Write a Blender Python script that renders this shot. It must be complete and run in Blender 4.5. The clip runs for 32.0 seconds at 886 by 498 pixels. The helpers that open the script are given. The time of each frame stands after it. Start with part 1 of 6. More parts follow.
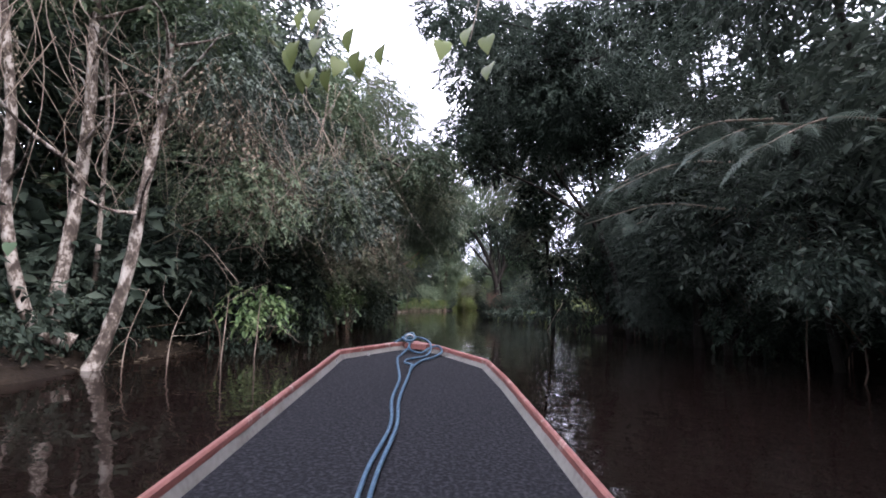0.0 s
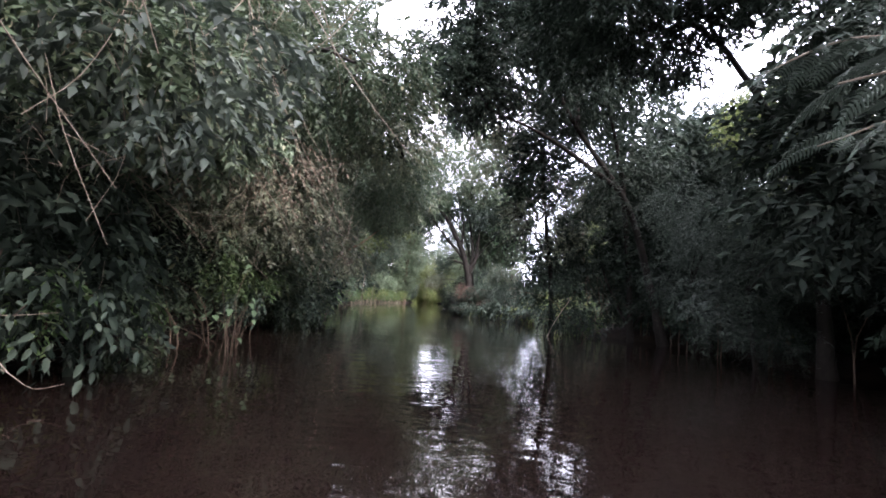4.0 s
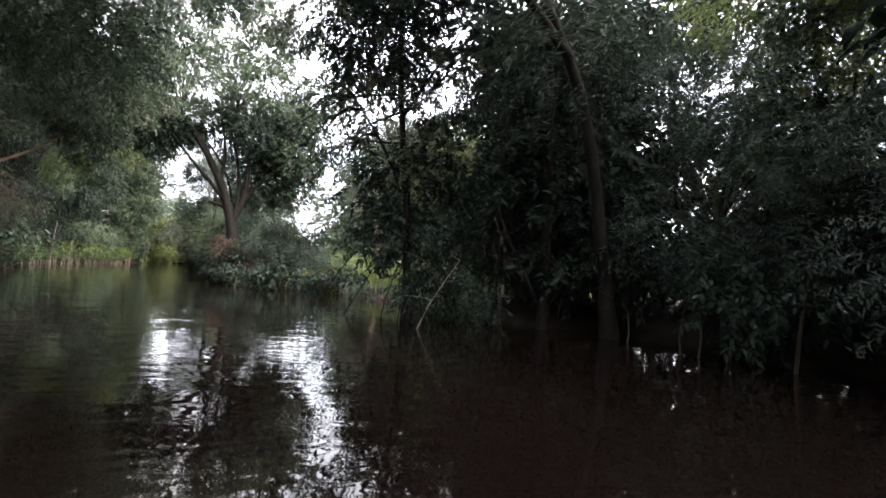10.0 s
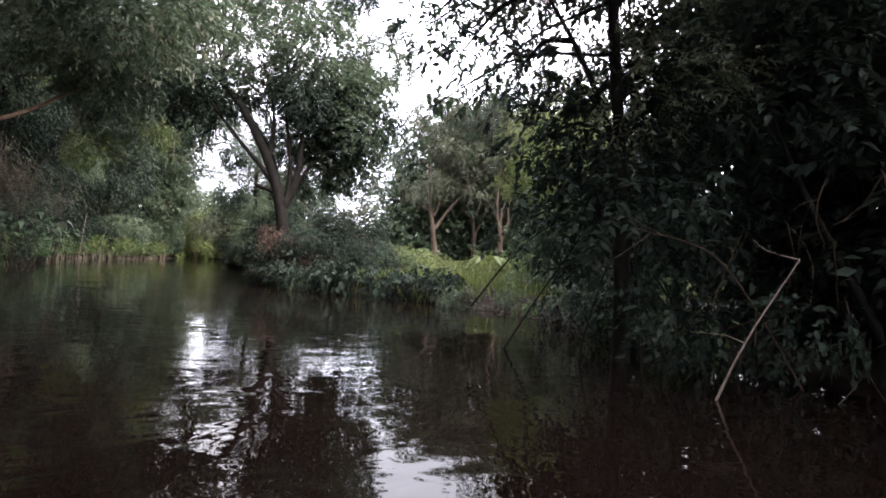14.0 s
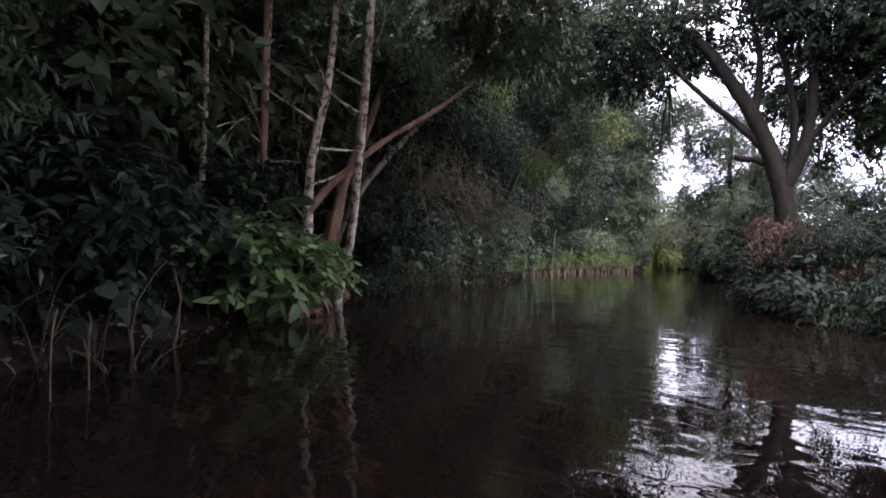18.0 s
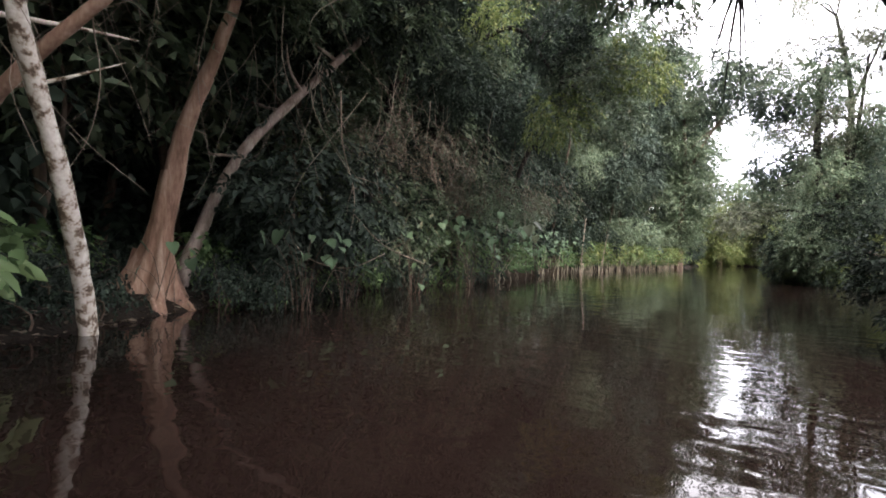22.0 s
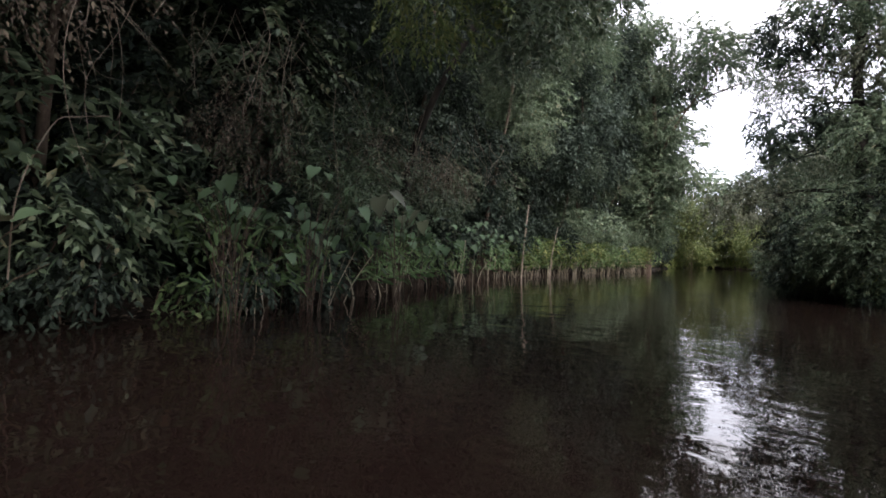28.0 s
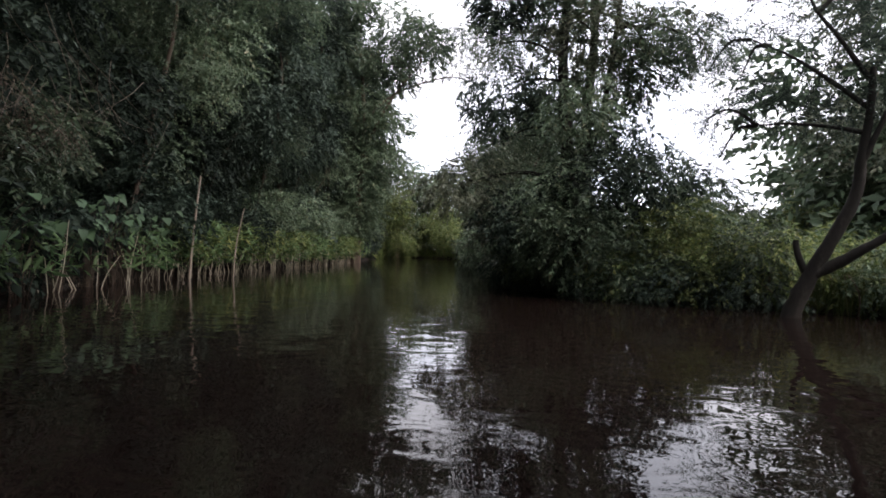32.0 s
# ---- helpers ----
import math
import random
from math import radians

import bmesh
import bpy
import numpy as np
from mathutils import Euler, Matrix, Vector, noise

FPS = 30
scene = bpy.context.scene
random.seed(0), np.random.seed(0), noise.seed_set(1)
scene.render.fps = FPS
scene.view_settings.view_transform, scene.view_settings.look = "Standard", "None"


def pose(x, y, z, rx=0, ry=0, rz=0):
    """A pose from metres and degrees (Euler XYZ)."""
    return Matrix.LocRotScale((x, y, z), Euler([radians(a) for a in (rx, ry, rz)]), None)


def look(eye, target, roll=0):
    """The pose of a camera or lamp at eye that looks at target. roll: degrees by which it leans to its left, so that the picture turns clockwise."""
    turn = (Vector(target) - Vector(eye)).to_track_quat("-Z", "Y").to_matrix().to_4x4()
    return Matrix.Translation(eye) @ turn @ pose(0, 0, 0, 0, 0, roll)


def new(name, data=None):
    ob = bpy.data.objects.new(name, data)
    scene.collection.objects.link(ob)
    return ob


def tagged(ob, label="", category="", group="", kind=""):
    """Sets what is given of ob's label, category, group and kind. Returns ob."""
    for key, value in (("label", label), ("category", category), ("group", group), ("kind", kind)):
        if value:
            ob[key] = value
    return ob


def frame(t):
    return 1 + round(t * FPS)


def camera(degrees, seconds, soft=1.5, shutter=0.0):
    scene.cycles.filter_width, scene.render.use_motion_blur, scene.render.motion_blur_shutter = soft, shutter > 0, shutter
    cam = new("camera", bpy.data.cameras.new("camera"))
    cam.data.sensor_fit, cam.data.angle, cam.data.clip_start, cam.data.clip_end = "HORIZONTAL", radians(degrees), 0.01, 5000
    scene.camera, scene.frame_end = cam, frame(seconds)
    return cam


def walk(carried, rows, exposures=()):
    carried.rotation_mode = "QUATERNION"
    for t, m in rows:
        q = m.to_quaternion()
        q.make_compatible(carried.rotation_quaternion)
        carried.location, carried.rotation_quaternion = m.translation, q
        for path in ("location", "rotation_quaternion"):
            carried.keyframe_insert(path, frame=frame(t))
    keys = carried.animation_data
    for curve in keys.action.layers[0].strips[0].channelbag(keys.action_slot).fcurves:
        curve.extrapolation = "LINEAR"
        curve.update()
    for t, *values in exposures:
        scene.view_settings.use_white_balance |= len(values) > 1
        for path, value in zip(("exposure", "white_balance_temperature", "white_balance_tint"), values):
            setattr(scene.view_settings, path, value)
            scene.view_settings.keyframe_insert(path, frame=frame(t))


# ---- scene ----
cam = camera(83.0, 32.0, 1.8)
PATH = [
    (0, (3.025, -3.202, 1.200), (2.297, -1.353, 1.421), 1.9),
    (0.5, (2.684, -2.256, 1.200), (2.116, -0.351, 1.416), 1.3),
    (1, (2.332, -1.302, 1.200), (2.106, 0.674, 1.407), 0.6),
    (1.5, (1.89, -0.259, 1.200), (1.745, 1.734, 1.283), 2.4),
    (2, (1.452, 0.78, 1.200), (1.396, 2.779, 1.228), 1.5),
    (2.5, (1.188, 1.573, 1.200), (1.04, 3.564, 1.322), 2.7),
    (3, (0.85, 2.258, 1.200), (0.453, 4.214, 1.328), 4.2),
    (3.5, (0.47, 3.005, 1.228), (-0.112, 4.907, 1.447), 3.8),
    (5.5, (-0.846, 6.277, 1.189), (-1.406, 8.195, 1.253), 2.7),
    (6, (-1.117, 7.052, 1.202), (-1.663, 8.975, 1.260), 3.1),
    (6.5, (-1.368, 7.814, 1.201), (-1.91, 9.738, 1.259), 3.3),
    (7, (-1.612, 8.593, 1.203), (-2.142, 10.521, 1.261), 3.3),
    (7.5, (-1.887, 9.407, 1.200), (-2.373, 11.346, 1.264), 3.8),
    (8, (-2.144, 10.214, 1.197), (-2.485, 12.183, 1.271), 4.4),
    (8.5, (-2.39, 11.082, 1.212), (-2.481, 13.079, 1.292), 4.1),
    (9, (-2.601, 12.026, 1.210), (-2.417, 14.015, 1.299), 3.8),
    (9.5, (-2.846, 12.917, 1.195), (-2.506, 14.885, 1.293), 3.7),
    (10, (-3.098, 13.714, 1.188), (-2.727, 15.677, 1.286), 3.5),
    (10.5, (-3.346, 14.453, 1.193), (-2.991, 16.419, 1.292), 3.5),
    (11, (-3.589, 15.167, 1.197), (-3.248, 17.135, 1.300), 3.8),
    (11.5, (-3.872, 15.865, 1.200), (-3.531, 17.834, 1.293), 3.7),
    (12, (-4.15, 16.525, 1.205), (-3.808, 18.493, 1.299), 3.7),
    (12.5, (-4.461, 17.186, 1.208), (-4.116, 19.153, 1.303), 3.6),
    (13, (-4.755, 17.868, 1.205), (-4.421, 19.838, 1.293), 3.5),
    (13.5, (-5.002, 18.596, 1.191), (-4.708, 20.573, 1.273), 3.6),
    (15.5, (-5.51, 21.93, 1.194), (-5.509, 23.93, 1.227), 0.6),
    (16, (-5.814, 22.636, 1.202), (-6.142, 24.609, 1.240), 0.4),
    (16.5, (-6.105, 23.395, 1.199), (-6.786, 25.275, 1.251), 0.7),
    (17, (-6.395, 24.225, 1.202), (-7.275, 26.021, 1.252), 0.6),
    (17.5, (-6.672, 25.026, 1.201), (-7.804, 26.675, 1.242), 1.4),
    (18, (-6.941, 25.847, 1.210), (-8.295, 27.319, 1.244), 1.2),
    (18.5, (-7.277, 26.677, 1.205), (-8.701, 28.081, 1.234), 1.3),
    (19, (-7.622, 27.507, 1.196), (-9.044, 28.914, 1.211), 1.8),
    (19.5, (-7.926, 28.315, 1.200), (-9.361, 29.708, 1.219), 1.6),
    (20, (-8.231, 29.116, 1.210), (-9.675, 30.5, 1.233), 1.5),
    (20.5, (-8.536, 29.91, 1.202), (-9.993, 31.28, 1.215), 2.0),
    (21, (-8.779, 30.684, 1.185), (-10.246, 32.043, 1.190), 2.0),
    (21.5, (-9.092, 31.477, 1.184), (-10.565, 32.829, 1.187), 2.1),
    (22, (-9.436, 32.275, 1.184), (-10.912, 33.624, 1.195), 1.3),
    (22.5, (-9.791, 33.072, 1.195), (-11.273, 34.415, 1.208), 1.2),
    (23, (-10.156, 33.894, 1.213), (-11.646, 35.228, 1.222), 1.3),
    (23.5, (-10.567, 34.737, 1.211), (-12.066, 36.061, 1.218), 1.3),
    (24, (-10.993, 35.58, 1.214), (-12.501, 36.893, 1.214), 1.2),
    (24.5, (-11.408, 36.403, 1.192), (-12.922, 37.711, 1.196), 0.6),
    (26.5, (-12.429, 39.005, 1.204), (-13.897, 40.364, 1.225), 0.4),
    (27, (-12.729, 39.679, 1.195), (-14.164, 41.071, 1.203), 0.1),
    (27.5, (-13.015, 40.291, 1.195), (-14.423, 41.712, 1.203), 0.2),
    (28, (-13.325, 40.883, 1.201), (-14.717, 42.319, 1.212), 1.7),
    (28.5, (-13.57, 41.496, 1.206), (-14.948, 42.946, 1.216), 1.9),
    (29, (-13.804, 42.106, 1.209), (-15.165, 43.571, 1.219), 1.4),
    (29.5, (-14.053, 42.689, 1.211), (-15.35, 44.212, 1.223), 1.6),
    (30, (-14.28, 43.32, 1.195), (-15.267, 45.06, 1.216), 2.0),
    (30.5, (-14.507, 44.03, 1.192), (-15.136, 45.929, 1.209), 0.6),
    (31, (-14.736, 44.59, 1.199), (-15.181, 46.539, 1.212), 0.2),
    (31.5, (-14.975, 45.22, 1.195), (-15.395, 47.175, 1.208), 1.0),
    (32, (-15.208, 45.848, 1.194), (-15.632, 47.802, 1.199), 1.3),
]
walk(cam, [(t, look(e, g, r)) for t, e, g, r in PATH], [(0, 1.5, 5900, 25), (1, 1.7, 5915, 25), (3, 2.2, 5950, 27), (5, 2.25, 6200, 20), (7, 2.1, 6400, 14), (11, 1.85, 6400, 17), (13, 1.75, 6350, 19), (16, 1.6, 6200, 23), (18, 1.48, 6000, 29),
                                                       (19, 1.95, 6150, 24), (20, 2.4, 6350, 20), (22, 2.15, 6400, 19), (24, 1.8, 6350, 19), (29, 1.1, 6250, 19), (30.5, 1.0, 6250, 18), (32, 0.65, 6250, 17)])

# ---- world and light ----
world = bpy.data.worlds.new("sky")
scene.world = world
world.use_nodes = True
wn, wl = world.node_tree.nodes, world.node_tree.links
sky = wn.new("ShaderNodeTexSky")
sky.sky_type = "NISHITA"
sky.sun_disc = False
SUN_EL, SUN_ROT = radians(45), radians(115)
sky.sun_elevation, sky.sun_rotation = SUN_EL, SUN_ROT
sky.dust_density = 4.0
veil = wn.new("ShaderNodeMix")
veil.data_type = "RGBA"
veil.inputs[0].default_value = 0.82
wcoord, wnoise, wramp = wn.new("ShaderNodeTexCoord"), wn.new("ShaderNodeTexNoise"), wn.new("ShaderNodeValToRGB")
wnoise.inputs["Scale"].default_value, wnoise.inputs["Detail"].default_value = 2.2, 6
wramp.color_ramp.elements[0].position, wramp.color_ramp.elements[1].position = 0.35, 0.65
wramp.color_ramp.elements[0].color, wramp.color_ramp.elements[1].color = (9.5, 10.1, 11.0, 1), (13.5, 13.4, 13.2, 1)
wl.new(wcoord.outputs["Generated"], wnoise.inputs["Vector"])
wl.new(wnoise.outputs["Fac"], wramp.inputs["Fac"])
wl.new(sky.outputs["Color"], veil.inputs[6])
wl.new(wramp.outputs["Color"], veil.inputs[7])
wl.new(veil.outputs[2], wn["Background"].inputs["Color"])
wn["Background"].inputs["Strength"].default_value = 0.17

sun = new("sun", bpy.data.lights.new("sun", "SUN"))
sun.data.energy, sun.data.angle, sun.data.color = 1.7, radians(16), (1.0, 0.93, 0.82)
sun.matrix_world = look((54, -25, 60), (0, 0, 0))


# ---- materials ----
def nodes_of(name):
    m = bpy.data.materials.new(name)
    m.use_nodes = True
    n, l = m.node_tree.nodes, m.node_tree.links
    return m, n, l, n["Principled BSDF"]


def ramp(n, stops):
    r = n.new("ShaderNodeValToRGB")
    el = r.color_ramp.elements
    while len(el) < len(stops):
        el.new(0.5)
    for e, (p, c) in zip(el, stops):
        e.position, e.color = p, (*c, 1)
    return r


def leaf_material(name, stops, rough=0.42, glow=0.28, vary=0.5, gloss=0.28, sat=0.86):
    """Leaves: every leaf its own shade, clump-wide drift, light coming through the blade."""
    m, n, l, b = nodes_of(name)
    geo, info = n.new("ShaderNodeNewGeometry"), n.new("ShaderNodeObjectInfo")
    r = ramp(n, stops)
    l.new(geo.outputs["Random Per Island"], r.inputs["Fac"])
    co, nz = n.new("ShaderNodeTexCoord"), n.new("ShaderNodeTexNoise")
    nz.inputs["Scale"].default_value = 0.9
    l.new(co.outputs["Object"], nz.inputs["Vector"])
    hsv = n.new("ShaderNodeHueSaturation")
    hsv.inputs["Saturation"].default_value = sat
    add = n.new("ShaderNodeMath")
    add.operation = "ADD"
    l.new(nz.outputs["Fac"], add.inputs[0])
    l.new(info.outputs["Random"], add.inputs[1])
    rng = n.new("ShaderNodeMapRange")
    rng.inputs["From Min"].default_value, rng.inputs["From Max"].default_value = 0.3, 1.6
    rng.inputs["To Min"].default_value, rng.inputs["To Max"].default_value = 1 - vary, 1 + vary
    l.new(add.outputs[0], rng.inputs["Value"])
    l.new(rng.outputs["Result"], hsv.inputs["Value"])
    l.new(r.outputs["Color"], hsv.inputs["Color"])
    l.new(hsv.outputs["Color"], b.inputs["Base Color"])
    b.inputs["Roughness"].default_value = rough
    b.inputs["Specular IOR Level"].default_value = gloss
    tr, mix = n.new("ShaderNodeBsdfTranslucent"), n.new("ShaderNodeMixShader")
    mix.inputs["Fac"].default_value = glow
    l.new(hsv.outputs["Color"], tr.inputs["Color"])
    l.new(b.outputs["BSDF"], mix.inputs[1])
    l.new(tr.outputs["BSDF"], mix.inputs[2])
    l.new(mix.outputs["Shader"], n["Material Output"].inputs["Surface"])
    return m


def rough_material(name, stops, scale=4.0, stretch=(1, 1, 1), rough=0.85, bump=0.4, fine=30.0, metal=0.0, dist=0.02):
    """Bark, soil, paint: two scales of noise in the colour, and relief."""
    m, n, l, b = nodes_of(name)
    co, mp = n.new("ShaderNodeTexCoord"), n.new("ShaderNodeMapping")
    mp.inputs["Scale"].default_value = stretch
    l.new(co.outputs["Object"], mp.inputs["Vector"])
    a, f = n.new("ShaderNodeTexNoise"), n.new("ShaderNodeTexNoise")
    a.inputs["Scale"].default_value, a.inputs["Detail"].default_value = scale, 5
    f.inputs["Scale"].default_value, f.inputs["Detail"].default_value = fine, 4
    l.new(mp.outputs["Vector"], a.inputs["Vector"])
    l.new(mp.outputs["Vector"], f.inputs["Vector"])
    mx = n.new("ShaderNodeMix")
    mx.inputs[0].default_value = 0.3
    l.new(a.outputs["Fac"], mx.inputs[2])
    l.new(f.outputs["Fac"], mx.inputs[3])
    r = ramp(n, stops)
    l.new(mx.outputs[0], r.inputs["Fac"])
    l.new(r.outputs["Color"], b.inputs["Base Color"])
    b.inputs["Roughness"].default_value, b.inputs["Metallic"].default_value = rough, metal
    b.inputs["Specular IOR Level"].default_value = 0.15 if rough > 0.8 else 0.5
    bp = n.new("ShaderNodeBump")
    bp.inputs["Strength"].default_value, bp.inputs["Distance"].default_value = bump, dist
    l.new(mx.outputs[0], bp.inputs["Height"])
    l.new(bp.outputs["Normal"], b.inputs["Normal"])
    return m


LEAF_MID = leaf_material("leaf_mid", [(0, (0.036, 0.060, 0.030)), (0.5, (0.080, 0.120, 0.062)), (0.9, (0.124, 0.168, 0.090)), (1, (0.17, 0.165, 0.085))], glow=0.32)
# shade and backlit silhouettes are put into the colour of this leaf copy
LEAF_SHADED = leaf_material("leaf_shaded", [(0, (0.016, 0.026, 0.018)), (0.6, (0.032, 0.049, 0.034)), (1, (0.056, 0.077, 0.053))], rough=0.6, glow=0.24, gloss=0.10)
# step between open and shaded leaf colours, puts half-shade into the colour
LEAF_DIM = leaf_material("leaf_dim_grey_green", [(0, (0.033, 0.048, 0.036)), (0.6, (0.072, 0.098, 0.072)), (1, (0.120, 0.150, 0.112))], rough=0.5, glow=0.24, gloss=0.2)
# yellow-green leaf; sun and backlight on crowns are partly in this colour
LEAF_BRIGHT = leaf_material("leaf_bright", [(0, (0.065, 0.095, 0.035)), (0.5, (0.125, 0.16, 0.058)), (1, (0.21, 0.22, 0.085))], glow=0.38, sat=1.05)
LEAF_GREY = leaf_material("leaf_grey_green", [(0, (0.060, 0.074, 0.042)), (0.6, (0.108, 0.124, 0.070)), (1, (0.165, 0.172, 0.098))], glow=0.25)
LEAF_BIG = leaf_material("leaf_big", [(0, (0.066, 0.108, 0.050)), (0.6, (0.118, 0.178, 0.080)), (1, (0.19, 0.25, 0.12))], rough=0.5, glow=0.36, gloss=0.16, sat=1.05)
LEAF_HEART = leaf_material("leaf_heart", [(0, (0.048, 0.086, 0.042)), (0.6, (0.080, 0.134, 0.066)), (1, (0.135, 0.19, 0.10))], rough=0.5, glow=0.30, gloss=0.15, sat=0.9)
LEAF_DRY = leaf_material("leaf_dry", [(0, (0.06, 0.045, 0.03)), (0.5, (0.11, 0.085, 0.055)), (1, (0.17, 0.14, 0.095))], rough=0.8, glow=0.15)
LEAF_RUST = leaf_material("leaf_rusty", [(0, (0.05, 0.025, 0.018)), (0.5, (0.095, 0.050, 0.035)), (1, (0.16, 0.10, 0.07))], rough=0.6, glow=0.25)
GRASS = leaf_material("grass_blade", [(0, (0.07, 0.10, 0.03)), (0.6, (0.13, 0.17, 0.05)), (1, (0.22, 0.22, 0.09))], rough=0.6, glow=0.3, sat=1.0)
STALK = leaf_material("reed_stalk", [(0, (0.17, 0.14, 0.09)), (0.5, (0.32, 0.27, 0.18)), (1, (0.46, 0.41, 0.30))], rough=0.7, glow=0.05)
BARK = rough_material("bark_brown", [(0.3, (0.035, 0.026, 0.02)), (0.5, (0.085, 0.062, 0.045)), (0.7, (0.16, 0.125, 0.095))], 5, (1, 1, 0.25), bump=0.8)
# bark copy with shade and backlit silhouette put into its near-black colour
BARK_SHADED = rough_material("bark_shaded", [(0.3, (0.010, 0.009, 0.008)), (0.55, (0.021, 0.018, 0.015)), (0.75, (0.048, 0.043, 0.038))], 5, (1, 1, 0.3), bump=0.8)
BARK_PALE = rough_material("bark_pale", [(0.40, (0.09, 0.065, 0.045)), (0.46, (0.26, 0.20, 0.15)), (0.51, (0.50, 0.45, 0.38)), (0.66, (0.66, 0.62, 0.56))], 8, (1, 1, 0.9), bump=0.4)
BARK_RED = rough_material("bark_reddish", [(0.3, (0.10, 0.055, 0.038)), (0.5, (0.24, 0.15, 0.105)), (0.7, (0.40, 0.29, 0.22))], 5, (1, 1, 0.2), bump=0.8)
BARK_LICHEN = rough_material("bark_lichen_grey", [(0.40, (0.05, 0.04, 0.033)), (0.49, (0.12, 0.098, 0.08)), (0.54, (0.30, 0.27, 0.235)), (0.68, (0.42, 0.39, 0.35))], 7, (1, 1, 0.6), bump=0.6)
BARK_GREY = rough_material("bark_grey_brown", [(0.3, (0.12, 0.085, 0.07)), (0.5, (0.27, 0.21, 0.175)), (0.7, (0.44, 0.38, 0.33))], 6, (1, 1, 0.35), bump=0.7)
DRY_WOOD = rough_material("dry_wood", [(0.3, (0.14, 0.11, 0.085)), (0.55, (0.26, 0.215, 0.17)), (0.75, (0.42, 0.37, 0.31))], 8, (1, 1, 0.3), bump=0.3)
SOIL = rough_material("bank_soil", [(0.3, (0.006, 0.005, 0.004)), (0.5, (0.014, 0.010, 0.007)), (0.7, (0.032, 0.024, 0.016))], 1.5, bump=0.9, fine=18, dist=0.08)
CLAY = rough_material("root_clay", [(0.3, (0.09, 0.045, 0.022)), (0.5, (0.22, 0.11, 0.055)), (0.7, (0.36, 0.20, 0.11))], 4, bump=0.9, fine=20)
RED_PAINT = rough_material("worn_red_paint", [(0.3, (0.36, 0.32, 0.29)), (0.41, (0.17, 0.062, 0.05)), (0.58, (0.22, 0.085, 0.07)), (0.68, (0.36, 0.25, 0.22))], 9, rough=0.5, bump=0.15, fine=60, dist=0.004)
GREY_PAINT = rough_material("grey_white_paint", [(0.3, (0.13, 0.115, 0.10)), (0.5, (0.21, 0.20, 0.18)), (0.75, (0.30, 0.285, 0.26))], 5, rough=0.55, bump=0.2, fine=40, dist=0.004)
CARPET = rough_material("charcoal_carpet", [(0.3, (0.004, 0.004, 0.005)), (0.5, (0.010, 0.010, 0.012)), (0.66, (0.034, 0.034, 0.038))], 60, rough=1.0, bump=1.0, fine=330, dist=0.006)
ROPE = rough_material("blue_rope", [(0.3, (0.018, 0.045, 0.075)), (0.5, (0.035, 0.080, 0.125)), (0.7, (0.07, 0.13, 0.18))], 30, rough=0.75, bump=0.7, fine=220, dist=0.004)
HULL = rough_material("weathered_hull", [(0.3, (0.012, 0.013, 0.012)), (0.5, (0.025, 0.027, 0.025)), (0.75, (0.06, 0.058, 0.052))], 5, rough=0.6, bump=0.2, fine=40, dist=0.004)
METAL = rough_material("dull_steel", [(0.3, (0.25, 0.25, 0.25)), (0.7, (0.55, 0.55, 0.55))], 20, rough=0.4, metal=0.8, bump=0.1)


def water_material():
    """Still brown-black water with small ripples."""
    m, n, l, b = nodes_of("dark_river_water")
    b.inputs["Base Color"].default_value = (0.0085, 0.0052, 0.0042, 1)
    b.inputs["Roughness"].default_value = 0.0
    b.inputs["IOR"].default_value = 1.34
    co = n.new("ShaderNodeTexCoord")
    heights = []
    for scale, stretch, gain in ((0.5, (1.0, 1.0, 1), 0.62), (1.9, (1.0, 1.5, 1), 0.26), (4.6, (1, 1.3, 1), 0.055)):
        mp, nz, mu = n.new("ShaderNodeMapping"), n.new("ShaderNodeTexNoise"), n.new("ShaderNodeMath")
        mp.inputs["Scale"].default_value, mp.inputs["Rotation"].default_value = stretch, (0, 0, radians(-17))
        nz.inputs["Scale"].default_value, nz.inputs["Detail"].default_value = scale, 0.8
        nz.inputs["Distortion"].default_value = 0.7
        mu.operation, mu.inputs[1].default_value = "MULTIPLY", gain
        l.new(co.outputs["Object"], mp.inputs["Vector"])
        l.new(mp.outputs["Vector"], nz.inputs["Vector"])
        l.new(nz.outputs["Fac"], mu.inputs[0])
        heights.append(mu)
    a1, a2, bp = n.new("ShaderNodeMath"), n.new("ShaderNodeMath"), n.new("ShaderNodeBump")
    l.new(heights[0].outputs[0], a1.inputs[0])
    l.new(heights[1].outputs[0], a1.inputs[1])
    l.new(a1.outputs[0], a2.inputs[0])
    l.new(heights[2].outputs[0], a2.inputs[1])
    bp.inputs["Strength"].default_value, bp.inputs["Distance"].default_value = 1.0, 0.026
    l.new(a2.outputs[0], bp.inputs["Height"])
    l.new(bp.outputs["Normal"], b.inputs["Normal"])
    return m


WATER = water_material()


# ---- mesh helpers ----
def mesh_of(name, verts, faces, mat, smooth=False):
    me = bpy.data.meshes.new(name)
    me.from_pydata([tuple(v) for v in verts], [], faces)
    me.materials.append(mat)
    if smooth:
        me.polygons.foreach_set("use_smooth", [True] * len(me.polygons))
    me.update()
    return me


